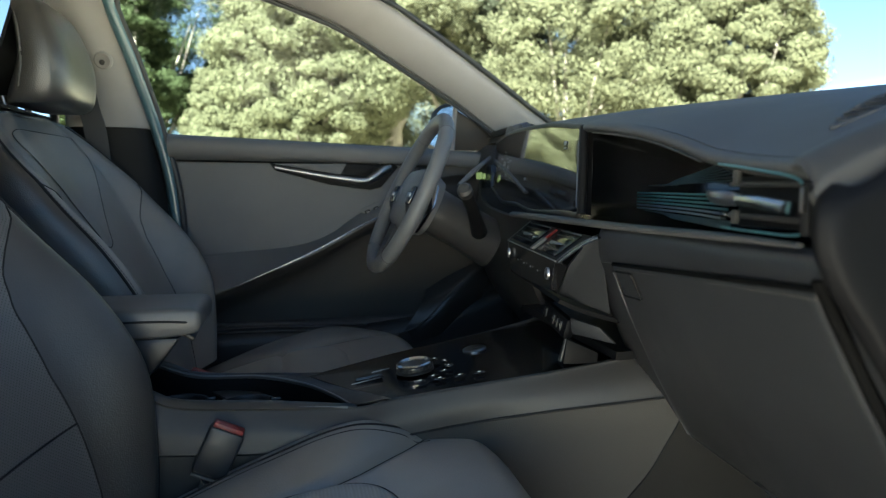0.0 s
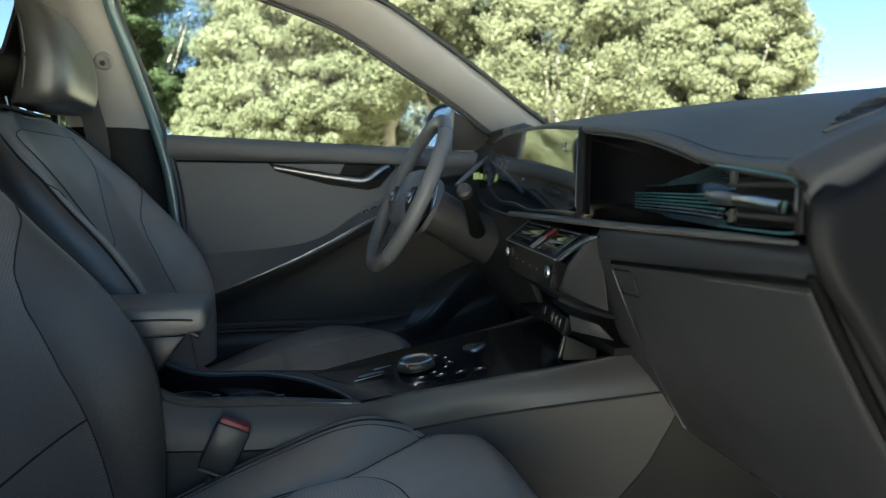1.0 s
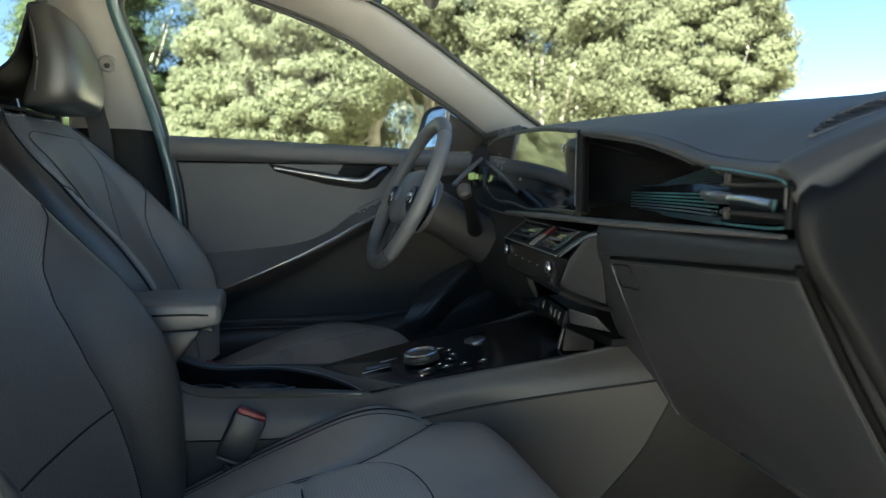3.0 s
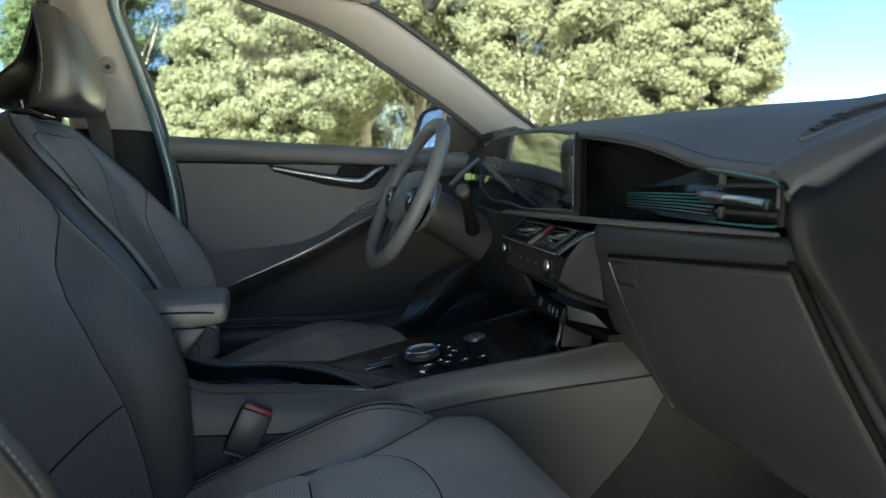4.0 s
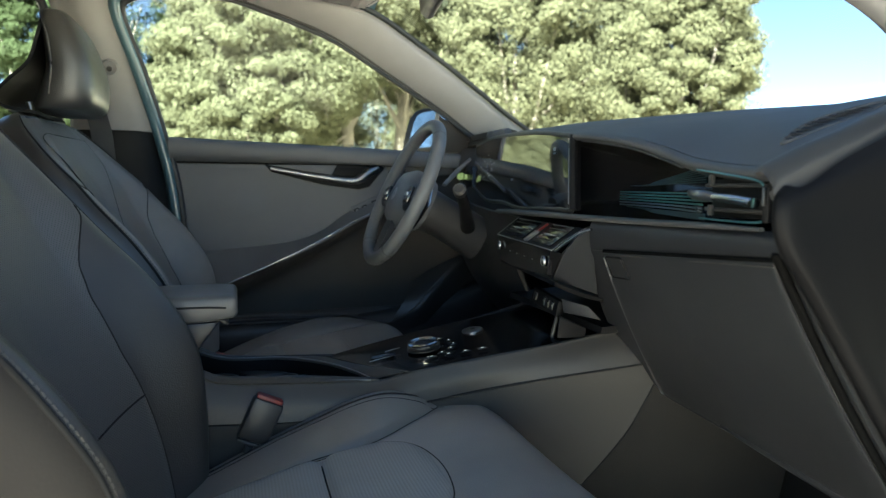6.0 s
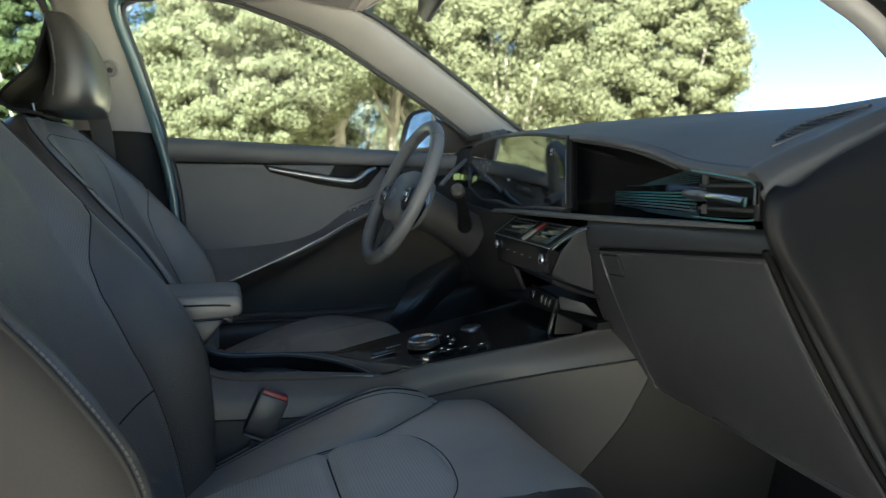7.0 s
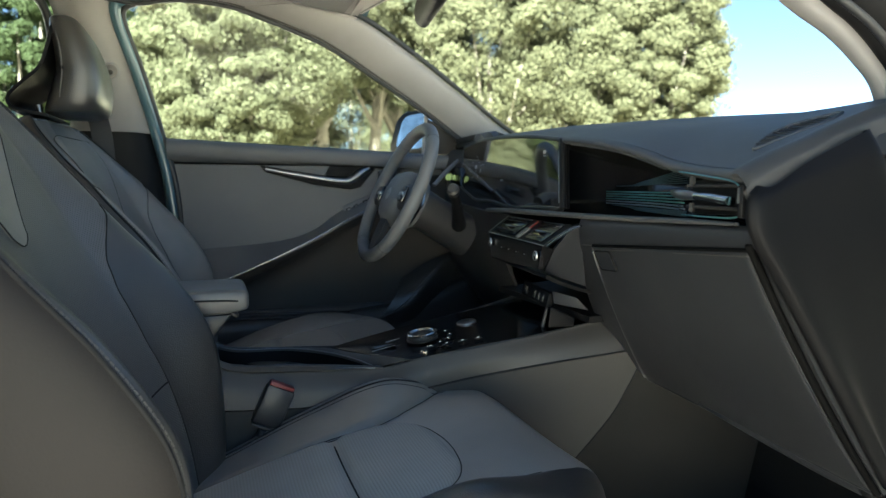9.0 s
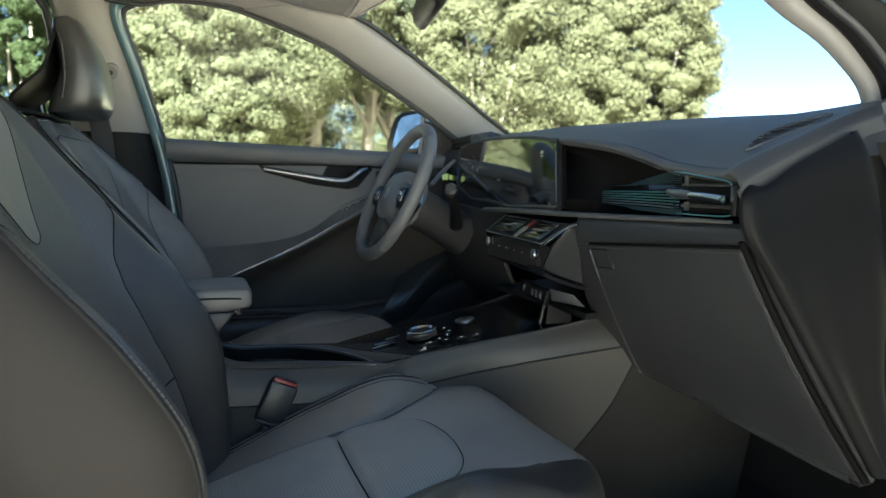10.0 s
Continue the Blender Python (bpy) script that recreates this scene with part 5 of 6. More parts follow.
    slab("end_wall", [(0.62, -0.705, 1.03), (0.75, -0.705, 1.08), (0.86, -0.705, 1.10), (0.90, -0.705, 0.66), (0.78, -0.705, 0.66), (0.64, -0.705, 0.92)], (0, 0.01, 0), "dark", d, 0.0)
    # ledge running under screen and cove
    tube("ledge", [(0.735, 0.26, 0.955), (0.708, 0.22, 0.957), (0.672, 0.08, 0.962), (0.650, -0.08, 0.965), (0.634, -0.27, 0.967), (0.616, -0.45, 0.970), (0.594, -0.60, 0.974), (0.578, -0.70, 0.976)], [0.010, 0.010, 0.009, 0.009, 0.008, 0.007, 0.006, 0.003], "softdash", d, sides=14, n=60, squash=0.6, label="rounded soft ledge")
    # front surface: band, then the face that runs back to the footwell
    xt = lambda y: 0.566 + 0.162 * (y + 0.734)
    zt = lambda y: 0.951 - 0.078 * (y + 0.734)
    xb = lambda y: 0.777 + 0.07 * (y + 0.295)
    zb = lambda y: 0.677 + 0.012 * (y + 0.295)

    def face(f, y, deep=0.0):
        """A place on the lower face: f runs from the band down to the footwell."""
        return (xt(y) + (xb(y) - xt(y)) * (0.82 * f + 0.18 * f * f) + deep * 0.86, y, zt(y) + (zb(y) - zt(y)) * f + deep * 0.3)

    YS = (-0.302, -0.34, -0.45, -0.58, -0.70, -0.738)
    sheet("face_band", [[(xt(y) + 0.012, y, 0.972 - 0.022 * (y + 0.6)), (xt(y) + 0.003, y, 0.966 - 0.022 * (y + 0.6)), (xt(y) + 0.001, y, (0.966 - 0.022 * (y + 0.6) + zt(y)) / 2 + 0.002), (xt(y) + 0.004, y, zt(y) + 0.003), (xt(y) + 0.012, y, zt(y))] for y in YS], 30, 14, "hard", d, 0.006, "soft band over the glove box")
    yL = lambda f: float(np.interp(f, [-0.1, 0.14, 0.44, 0.62, 0.8, 0.95, 1.06], [-0.285, -0.258, -0.222, -0.212, -0.227, -0.264, -0.295]))
    sheet("lower_frame", [[face(f, y, 0.010) for y in (yL(f), (yL(f) - 0.34) / 2, -0.34, -0.45, -0.58, -0.70, -0.738 - 0.012 * f)] for f in (0, 0.18, 0.32, 0.45, 0.57, 0.68, 0.8, 0.92, 1)], 36, 30, "hard", d, 0.006, "black frame round the glove box")
    # glove box lid with a rounded border
    yl = lambda f: -0.352 + 0.045 * f
    yr = lambda f: -0.719 - 0.020 * f
    def lid_row(f, deep):
        a, b = yl(f), yr(f)
        return [face(f, a - 0.0, deep + 0.007), face(f, a - 0.006, deep), face(f, a + (b - a) * 0.25, deep), face(f, a + (b - a) * 0.5, deep - 0.002), face(f, a + (b - a) * 0.75, deep), face(f, b + 0.006, deep), face(f, b, deep + 0.007)]
    box_lid = sheet("glove_box_lid", [lid_row(0.012, 0.007), lid_row(0.03, 0.001), lid_row(0.25, -0.001), lid_row(0.5, -0.002), lid_row(0.75, -0.001), lid_row(0.97, 0.001), lid_row(0.995, 0.008)], 48, 48, "hard", d, 0.004, "grained black glove box lid")
    # the lid_edge tubes paint the highlight lines along the lid's borders
    tube("lid_edge", [face(f, yl(f) + 0.002, 0.004) for f in (0.04, 0.25, 0.5, 0.75, 0.98)], 0.0040, "edge", box_lid, sides=8, n=30, label="raised lid border in a highlight tone")
    tube("lid_edge", [face(f, yr(f) - 0.001, 0.005) for f in (0.02, 0.25, 0.5, 0.75, 0.98)], 0.0022, "edge", box_lid, sides=8, n=30)
    tube("lid_gap", [face(0.002, y, 0.004) for y in (-0.352, -0.45, -0.58, -0.728)], 0.0026, "void", box_lid, sides=6, n=30)
    tube("lid_gap", [face(f, yr(f) - 0.008, 0.0045) for f in (-0.02, 0.25, 0.5, 0.75, 0.99)], 0.0042, "void", box_lid, sides=6, n=30)
    tube("lid_gap", [face(f, yl(f) + 0.0075, 0.005) for f in (0.04, 0.25, 0.5, 0.75, 0.98)], 0.0026, "void", box_lid, sides=6, n=30)
    tube("lid_edge", [face(0.020, y, 0.0015) for y in (-0.356, -0.45, -0.58, -0.722)], 0.0013, "hardgrey", box_lid, sides=6, n=30)
    tube("lid_lip", [face(0.992, y, 0.008) for y in (-0.31, -0.45, -0.6, -0.742)], 0.007, "hard", box_lid, sides=10, n=30, squash=0.7, label="rounded lower lip")
    sheet("lid_underlip", [[(0.7535, y, zb_ + 0.013 * k), (0.7525, y, zb_ + 0.008 * k), (0.7535, y, zb_ + 0.002 * k), (0.759, y, zb_), (0.785, y, zb_ - 0.002)] for y, zb_, k in ((-0.46, 0.6850, 0.1), (-0.50, 0.6790, 0.5), (-0.585, 0.6700, 1.0), (-0.67, 0.6635, 1.2), (-0.722, 0.6615, 1.25))], 20, 12, "hard", box_lid, 0.003, "turned-under lip")
    box("lid_stop", (0.020, 0.014, 0.020), pose(0.762, -0.730, 0.674), "capblack", box_lid, 0.002)
    fl = [face(0.03, -0.360, -0.0015), face(0.03, -0.412, -0.0015), face(0.150, -0.412, -0.0015), face(0.150, -0.357, -0.0015)]
    loop = [A(a) + (A(b) - A(a)) * k for a, b in zip(fl, fl[1:] + fl[:1]) for k in (0.08, 0.36, 0.64, 0.92)]
    tube("lid_latch_groove", loop, 0.0012, "capblack", box_lid, sides=6, n=80, closed=True)
    sheet("lid_latch", [[face(f, y, -0.0018) for y in (-0.362, -0.385, -0.408)] for f in (0.035, 0.09, 0.145)], 8, 8, "hard", box_lid, 0.003, "flush release flap")
    # cove beside the screen
    sheet("cove", [[(x + 0.004, y, z - 0.004), (x + 0.045, y, z - 0.006), (0.745, y, z - 0.035), (0.74, y, 0.995), (0.70, y, 0.972), (x - 0.004, y, 0.970)] for y, x, z in ((-0.06, 0.69, 1.105), (-0.22, 0.660, 1.092), (-0.33, 0.645, 1.080), (-0.42, 0.634, 1.066), (-0.49, 0.626, 1.051), (-0.56, 0.612, 1.036), (-0.60, 0.604, 1.026))], 28, 28, "gloss", d, 0.004, "glossy black recess")
    tube("cove_trim", [(0.650, -0.25, 1.086), (0.638, -0.33, 1.077), (0.628, -0.42, 1.064), (0.620, -0.49, 1.049), (0.611, -0.545, 1.036)], 0.0008, "hardgrey", d, sides=8, n=30)
    for k in range(6):
        z = 0.987 + 0.0039 * k
        tube("cove_rib", [(0.70, -0.285, z), (0.682, -0.37, z), (0.655, -0.47, z), (0.624, -0.565, z + 0.0003 * (k - 3))], 0.0012, "teal" if k > 1 else "lilac", d, sides=6, n=24)
    for k in range(7):
        tube("cove_rib", [(0.695, -0.32 - 0.010 * k, 1.0155), (0.675, -0.40, 1.0165 + 0.0004 * k), (0.65, -0.49, 1.0185 + 0.0018 * k), (0.624, -0.57, 1.0195 + 0.0030 * k)], 0.0007, "fan", d, sides=6, n=24)
    for k in range(6):
        tube("cove_rib", [(0.695, -0.31 - 0.012 * k, 0.9845 - 0.0005 * k), (0.675, -0.40, 0.9835 - 0.0008 * k), (0.65, -0.49, 0.9835 - 0.0011 * k), (0.624, -0.57, 0.984 - 0.0013 * k)], 0.0007, "fan", d, sides=6, n=24)
    # outer vent
    v = slab("air_vent", [(0.625, -0.578, 0.981), (0.625, -0.578, 1.031), (0.600, -0.708, 1.016), (0.600, -0.708, 0.984)], (0.05, 0.01, 0), "capblack", d, 0.002, "slim outer air vent")
    tube("vent_frame", [(0.603, -0.580, 1.033), (0.588, -0.640, 1.027), (0.573, -0.702, 1.0185), (0.572, -0.706, 1.002), (0.575, -0.704, 0.984), (0.590, -0.640, 0.981), (0.604, -0.585, 0.981)], 0.0009, "teal", v, sides=8, n=60, label="teal metal outline")
    tube("vent_bar", [(0.588, -0.628, 1.004), (0.579, -0.66, 1.003), (0.570, -0.698, 1.000)], [0.0055, 0.006, 0.006], "chrome", v, sides=12, n=20, squash=0.8, label="polished metal vane")
    tube("vent_lever", [(0.606, -0.567, 1.008), (0.594, -0.590, 1.006), (0.588, -0.612, 1.005), (0.590, -0.630, 1.004)], [0.004, 0.0055, 0.0060, 0.004], "dimchrome", v, sides=12, n=20, label="satin adjusting lever")
    box("vent_post", (0.005, 0.006, 0.011), pose(0.606, -0.600, 1.022), "hardgrey", v, 0.001)
    box("vent_post", (0.005, 0.006, 0.011), pose(0.606, -0.600, 0.990), "hardgrey", v, 0.001)
    for z in (0.991, 1.016):
        tube("vane", [(0.612, -0.585, z), (0.588, -0.70, z)], 0.002, "dark", v, n=6)
    box("vent_end", (0.016, 0.007, 0.034), pose(0.576, -0.711, 1.000, 0, 0, 12), "capblack", v, 0.002)
    box("vent_wheel", (0.004, 0.003, 0.016), pose(0.567, -0.713, 1.006), "dimchrome", v, 0.001)
    # demister grille on the top pad
    gr = thing("demister_grille", "long black demister grille in the dashboard top", "air vent")
    row = g[int(np.argmin(abs(g[:, 20, 1] + 0.662)))]
    xs = np.linspace(0.640, 0.766, 7)
    row = row[3:]
    rail = [A((x, np.interp(x, row[:, 0], row[:, 1]), np.interp(x, row[:, 0], row[:, 2]))) for x in xs]
    wid = (0.002, 0.011, 0.016, 0.018, 0.016, 0.011, 0.002)
    tilt = A((0.14, 0.98, 0.13))
    sheet("grille_bed", [[p - tilt * w + A((0, 0, 0.0012)), p + A((0, 0, 0.0012)), p + tilt * w + A((0, 0, 0.0014))] for p, w in zip(rail, wid)], 24, 6, "dark", gr, 0.003)
    tube("grille_rim", [p - tilt * w * 1.05 + A((0, 0, 0.0012)) for p, w in zip(rail, wid)] + [p + tilt * w * 1.05 + A((0, 0, 0.0016)) for p, w in list(zip(rail, wid))[::-1]], 0.0022, "softdash", gr, sides=8, closed=True, n=90)
    r = spline(rail, 40)
    for k in range(10):
        p = r[3 + 3 * k + k // 3]
        w = np.interp(3 + 3 * k + k // 3, np.linspace(0, 40, 7), wid) * 0.72
        tube("slat", [p - tilt * w + A((0.006, 0, 0.0016)), p + A((0, 0, 0.0018)), p + tilt * w + A((-0.006, 0, 0.0012))], 0.0012, "hard", gr, sides=6, n=6)
    # column surround and knee panel on the driver's side
    sheet("driver_panel", [[(0.70, 0.10, 0.95), (0.70, 0.12, 0.86), (0.76, 0.13, 0.74), (0.86, 0.14, 0.62)], [(0.70, 0.3, 0.96), (0.71, 0.3, 0.87), (0.75, 0.3, 0.76), (0.86, 0.3, 0.62)], [(0.74, 0.55, 0.98), (0.73, 0.55, 0.88), (0.77, 0.55, 0.76), (0.87, 0.55, 0.64)], [(0.78, 0.71, 1.05), (0.77, 0.71, 0.90), (0.80, 0.71, 0.78), (0.88, 0.71, 0.66)]], 20, 20, "dark", d, 0.01, "black knee panel")
    sheet("driver_fascia", [[(0.79, 0.71, 1.13), (0.755, 0.71, 1.09), (0.775, 0.71, 1.04)], [(0.82, 0.5, 1.12), (0.81, 0.5, 1.06), (0.80, 0.5, 0.98)], [(0.77, 0.2, 1.10), (0.76, 0.2, 1.04), (0.74, 0.2, 0.965)], [(0.73, 0.05, 1.08), (0.73, 0.05, 1.03), (0.70, 0.05, 0.965)]], 20, 10, "dark", d, 0.01)
    tube("fascia_blade", [(0.792, 0.638, 1.096), (0.73, 0.58, 1.058), (0.672, 0.525, 1.018)], [0.006, 0.009, 0.007], "edge", d, n=16, squash=0.6, label="slanting grey accent blade")
    slab("side_vent", [(0.775, 0.66, 1.075), (0.765, 0.55, 1.07), (0.755, 0.53, 1.015), (0.765, 0.64, 1.01)], (0.02, 0, 0), "gloss", d, 0.002)
    box("lit_switch", (0.004, 0.045, 0.018), pose(0.751, 0.617, 1.043, 0, 0, 0), "ledgreen", d, 0.001, "softly lit switch")
    box("lit_switch", (0.004, 0.016, 0.014), pose(0.749, 0.565, 1.041, 0, 0, 0), "ledgreen", d, 0.001)
    return d


dashboard()


def display():
    s = thing("display_screen", "wide curved black display reflecting the trees", "display")
    ys = [-0.245, -0.10, 0.05, 0.20, 0.35, 0.45, 0.575]
    xs = [0.633, 0.657, 0.681, 0.705, 0.729, 0.746, 0.768]
    tops = [1.097, 1.111, 1.121, 1.129, 1.134, 1.133, 1.127]
    lows = [0.977, 0.974, 0.970, 0.979, 0.980, 0.995, 1.022]
    glass = np.array([[(x + 0.017 * f, y + 0.0, lo + (hi - lo) * f) for f in np.linspace(0, 1, 13)] for x, y, hi, lo in zip(*[np.array(spline([(v, 0, 0) for v in a], 40))[:, 0] for a in (xs, ys, tops, lows)])])
    sweep = np.clip(1 - np.arange(41) / 12, 0, 1)[:, None] * np.linspace(0, 1, 13)[None]
    glass = glass + sweep[..., None] * np.array([0.008, 0.048, 0])
    part("panel_glass", grid_bm(glass, 0.012), "screen", s, "glossy black glass")
    loop = np.concatenate([glass[0, ::-1], glass[1:, 0], glass[-1, 1:], glass[::-1, -1][1:-1]]) + np.array([0.004, 0, 0])
    tube("bezel", loop[::2], 0.0055, "dark", s, sides=8, closed=True, n=160, label="black plastic bezel")
    end = glass[0] + np.array([-0.002, -0.001, 0])
    tube("edge_strip", end[1:-1:3], 0.0010, "dimchrome", s, sides=6, n=20, label="thin bright edge")
    end2 = glass[0] + np.array([0.004, -0.005, 0])
    tube("end_bezel", end2[::3], 0.006, "capblack", s, sides=10, n=20)
    back = glass + np.array([0.013, 0.004, 0])
    part("housing", grid_bm(back, 0.009), "endcap", s)
    place = lambda i, f, o=0.0015: Vector(glass[i, 0] + (glass[i, -1] - glass[i, 0]) * f) + Vector((-o, 0, 0))
    # lit read-outs too small to read
    def mark(i, f, w, h, mat="dimprint"):
        p = place(i, f)
        t = Vector(glass[min(i + 1, 40)][6] - glass[max(i - 1, 0)][6])
        box("readout", (0.0008, w, h), pose(*p, 0, 8, -math.degrees(math.atan2(t.x, t.y))), mat, s, 0)
    for i, f, w, h in ((4, 0.80, 0.014, 0.006), (4, 0.745, 0.012, 0.003), (17, 0.36, 0.016, 0.005), (29, 0.55, 0.006, 0.010), (32, 0.62, 0.004, 0.004), (33, 0.44, 0.004, 0.004), (26, 0.50, 0.003, 0.010), (27, 0.40, 0.008, 0.003), (25, 0.60, 0.005, 0.003), (34, 0.50, 0.003, 0.008), (31, 0.35, 0.010, 0.003)):
        mark(i, f, w, h, "dimprint")
    for k in range(9):
        mark(26 + (k % 5), 0.33 + 0.05 * k, 0.003, 0.0025)
    return s


display()


def climate_panel():
    c = thing("climate_panel", "glossy black climate panel with twin vents and red hazard switch", "control panel")
    V3 = Vector

    def pt(u, dx, z):
        """A place on the aslant panel: u runs from its passenger end to its driver end."""
        return V3((0.607 + 0.051 * u + dx, -0.245 + 0.345 * u, z))

    def hood(u, f, o=0.0):
        """A place on the sloping vent face: f from its front edge up to the ledge, o lifts it off."""
        return pt(u - 0.165 * f, 0.032 * f - 0.76 * o, 0.912 + 0.039 * f + 0.62 * o)

    sheet("vent_hood", [[hood(u, f) for u in (0.03, 0.3, 0.55, 0.8, 1.04)] for f in (0, 0.33, 0.66, 1.0)], 8, 12, "capblack", c, 0.004, "black vent opening")
    out = V3((-0.76, 0.12, 0.62)) * 0.0025
    for u0, u1 in ((0.56, 0.97), (0.10, 0.38)):
        v = slab("air_vent", [hood(u0, 0.12), hood(u1, 0.12), hood(u1, 0.90), hood(u0, 0.90)], out, "gloss", c, 0.0006, "centre air vent")
        for f in (0.30, 0.52, 0.76):
            tube("vane", [hood(u0 + 0.02, f, 0.003), hood(u1 - 0.02, f, 0.003)], 0.0013, "satinblack", v, n=4, sides=6)
        um = (u0 + u1) / 2
        tube("vane_tab", [hood(um - 0.075, 0.50, 0.004), hood(um, 0.44, 0.008), hood(um + 0.075, 0.50, 0.004)], [0.0018, 0.0048, 0.0018], "dimchrome", v, n=12, squash=0.55, label="satin metal vent tab")
        tube("vent_rim", [hood(u0, 0.92, 0.003), hood(u1, 0.92, 0.003)], 0.0010, "dimchrome", v, n=4, sides=6)
    slab("hazard_switch", [hood(0.455, 0.57), hood(0.478, 0.57), hood(0.478, 0.92), hood(0.455, 0.92)], out * 1.6, "red", c, 0.001, "red hazard light switch")
    slab("hazard_base", [hood(0.445, 0.06), hood(0.490, 0.06), hood(0.490, 0.55), hood(0.445, 0.55)], out * 2.0, "edge", c, 0.001, "satin metal switch base")
    tube("divider", [hood(0.03, 0.0, 0.001), hood(0.3, 0.0, 0.001), hood(1.04, 0.0, 0.001)], 0.0011, "dimchrome", c, n=16, sides=6)
    tube("vent_edge", [hood(1.04, 0.0, 0.001), hood(1.04, 0.5, 0.001), hood(1.04, 1.0, 0.001)], 0.0011, "dimchrome", c, n=8, sides=6)
    for k, r in ((0.0, 0.0012), (-0.045, 0.0030)):
        tube("vent_edge", [hood(0.02 + k, 0.02, 0.0015), hood(0.015 + k, 0.35, 0.003), hood(0.0 + k, 0.75, 0.003), hood(-0.02 + k, 1.0, 0.001)], r, "chrome", c, n=20, sides=8, squash=0.7, label="polished edge strip")
    pan = sheet("button_panel", [[pt(1.04 - 0.06 * f, 0.002 * f, 0.911 - 0.052 * f), pt(0.7 - 0.03 * f, -0.002 * f, 0.911 - 0.050 * f), pt(0.35, -0.003 * f, 0.911 - 0.046 * f), pt(0.045 + 0.05 * f, -0.002 * f, 0.911 - 0.041 * f)] for f in (0, 0.3, 0.7, 1.0)], 10, 20, "gloss", c, 0.010, "glossy black button panel")
    face = Matrix.Rotation(radians(-8.5), 4, "Z") @ Matrix.Rotation(radians(-88), 4, "Y")
    for u in (0.115, 0.955):
        m = Matrix.Translation(pt(u, -0.003, 0.892)) @ face
        k = part("knob", lathe_bm([(0.0086, 0), (0.0086, 0.003), (0.0082, 0.0036), (0.0077, 0.003)], m), "dimchrome", pan, "metal-ringed knob")
        part("knob_face", lathe_bm([(0.0079, 0.001), (0.0077, 0.003), (0.002, 0.0032), (0.0001, 0.0032)], m), "gloss", k)
        box("knob_mark", (0.0045, 0.0009, 0.0008), m @ pose(0.002, 0, 0.0036), "dimprint", k, 0)
    for i in range(4):
        box("readout", (0.0008, 0.007, 0.0020), pose(*pt(0.30 + 0.14 * i, -0.0035, 0.888), 0, 0, -8.5), "edge", pan, 0)
    # black bevelled end, then the recessed grey flank of the stack
    slab("panel_end", [pt(0.045, 0.0, 0.911), pt(0.095, -0.002, 0.870), (0.622, -0.207, 0.862), (0.615, -0.258, 0.908)], (0.006, 0.010, 0), "endcap", c, 0.001, "black bevelled end")
    slab("panel_flank", [(0.616, -0.258, 0.907), (0.627, -0.296, 0.947), (0.640, -0.300, 0.952), (0.674, -0.268, 0.842), (0.624, -0.210, 0.861)], (0.006, 0.014, 0.002), "hard", c, 0.0015, "dark grey side of the centre stack")
    sheet("lower_face", [[pt(u, 0.004, 0.862), pt(u, 0.03, 0.850), pt(u, 0.075, 0.835), pt(u, 0.115, 0.826)] for u in (0.98, 0.5, 0.0)], 10, 10, "endcap", c, 0.006, "black underside")
    sheet("storage_shelf", [[(0.70, y, 0.782), (0.72, y, 0.782), (0.86, y, 0.79)] for y in (0.14, -0.1, -0.24)], 8, 8, "capblack", c, 0.012)
    usb = box("socket_panel", (0.014, 0.165, 0.030), pose(0.668, -0.105, 0.804, 0, 14, -11), "endcap", c, 0.004, "black socket panel")
    for i, yy in enumerate((0.055, -0.005, -0.030, -0.055)):
        m = pose(0.668, -0.105, 0.804, 0, 14, -11) @ pose(-0.0075, yy, 0)
        k = box("socket", (0.003, 0.020 if i == 0 else 0.013, 0.015), m, "satinblack", usb, 0.001)
        box("socket_mark", (0.001, 0.0035, 0.0045), m @ pose(-0.002, 0, 0.001), "hardgrey", k, 0)
    sheet("stack_back", [[(0.87, y, 0.77), (0.88, y, 0.85), (0.86, y, 0.95)] for y in (0.16, -0.25)], 4, 8, "endcap", c, 0.01)
    slab("stack_sill", [(0.648, -0.196, 0.8255), (0.674, -0.238, 0.818), (0.694, -0.248, 0.795), (0.6485, -0.203, 0.8025)], (0.006, 0.008, -0.001), "hard", c, 0.002, "dark grey sill beside the sockets")
    slab("tray_flank", [(0.632, -0.222, 0.8005), (0.682, -0.222, 0.777), (0.68, -0.222, 0.762), (0.627, -0.222, 0.764)], (0.004, 0.010, 0), "capblack", c, 0.002, "black tray flank")
    tube("tray_post", [(0.668, -0.152, 0.800), (0.661, -0.152, 0.775), (0.654, -0.152, 0.748)], 0.004, "satinblack", c, n=8, sides=8, label="slim black post")


climate_panel()


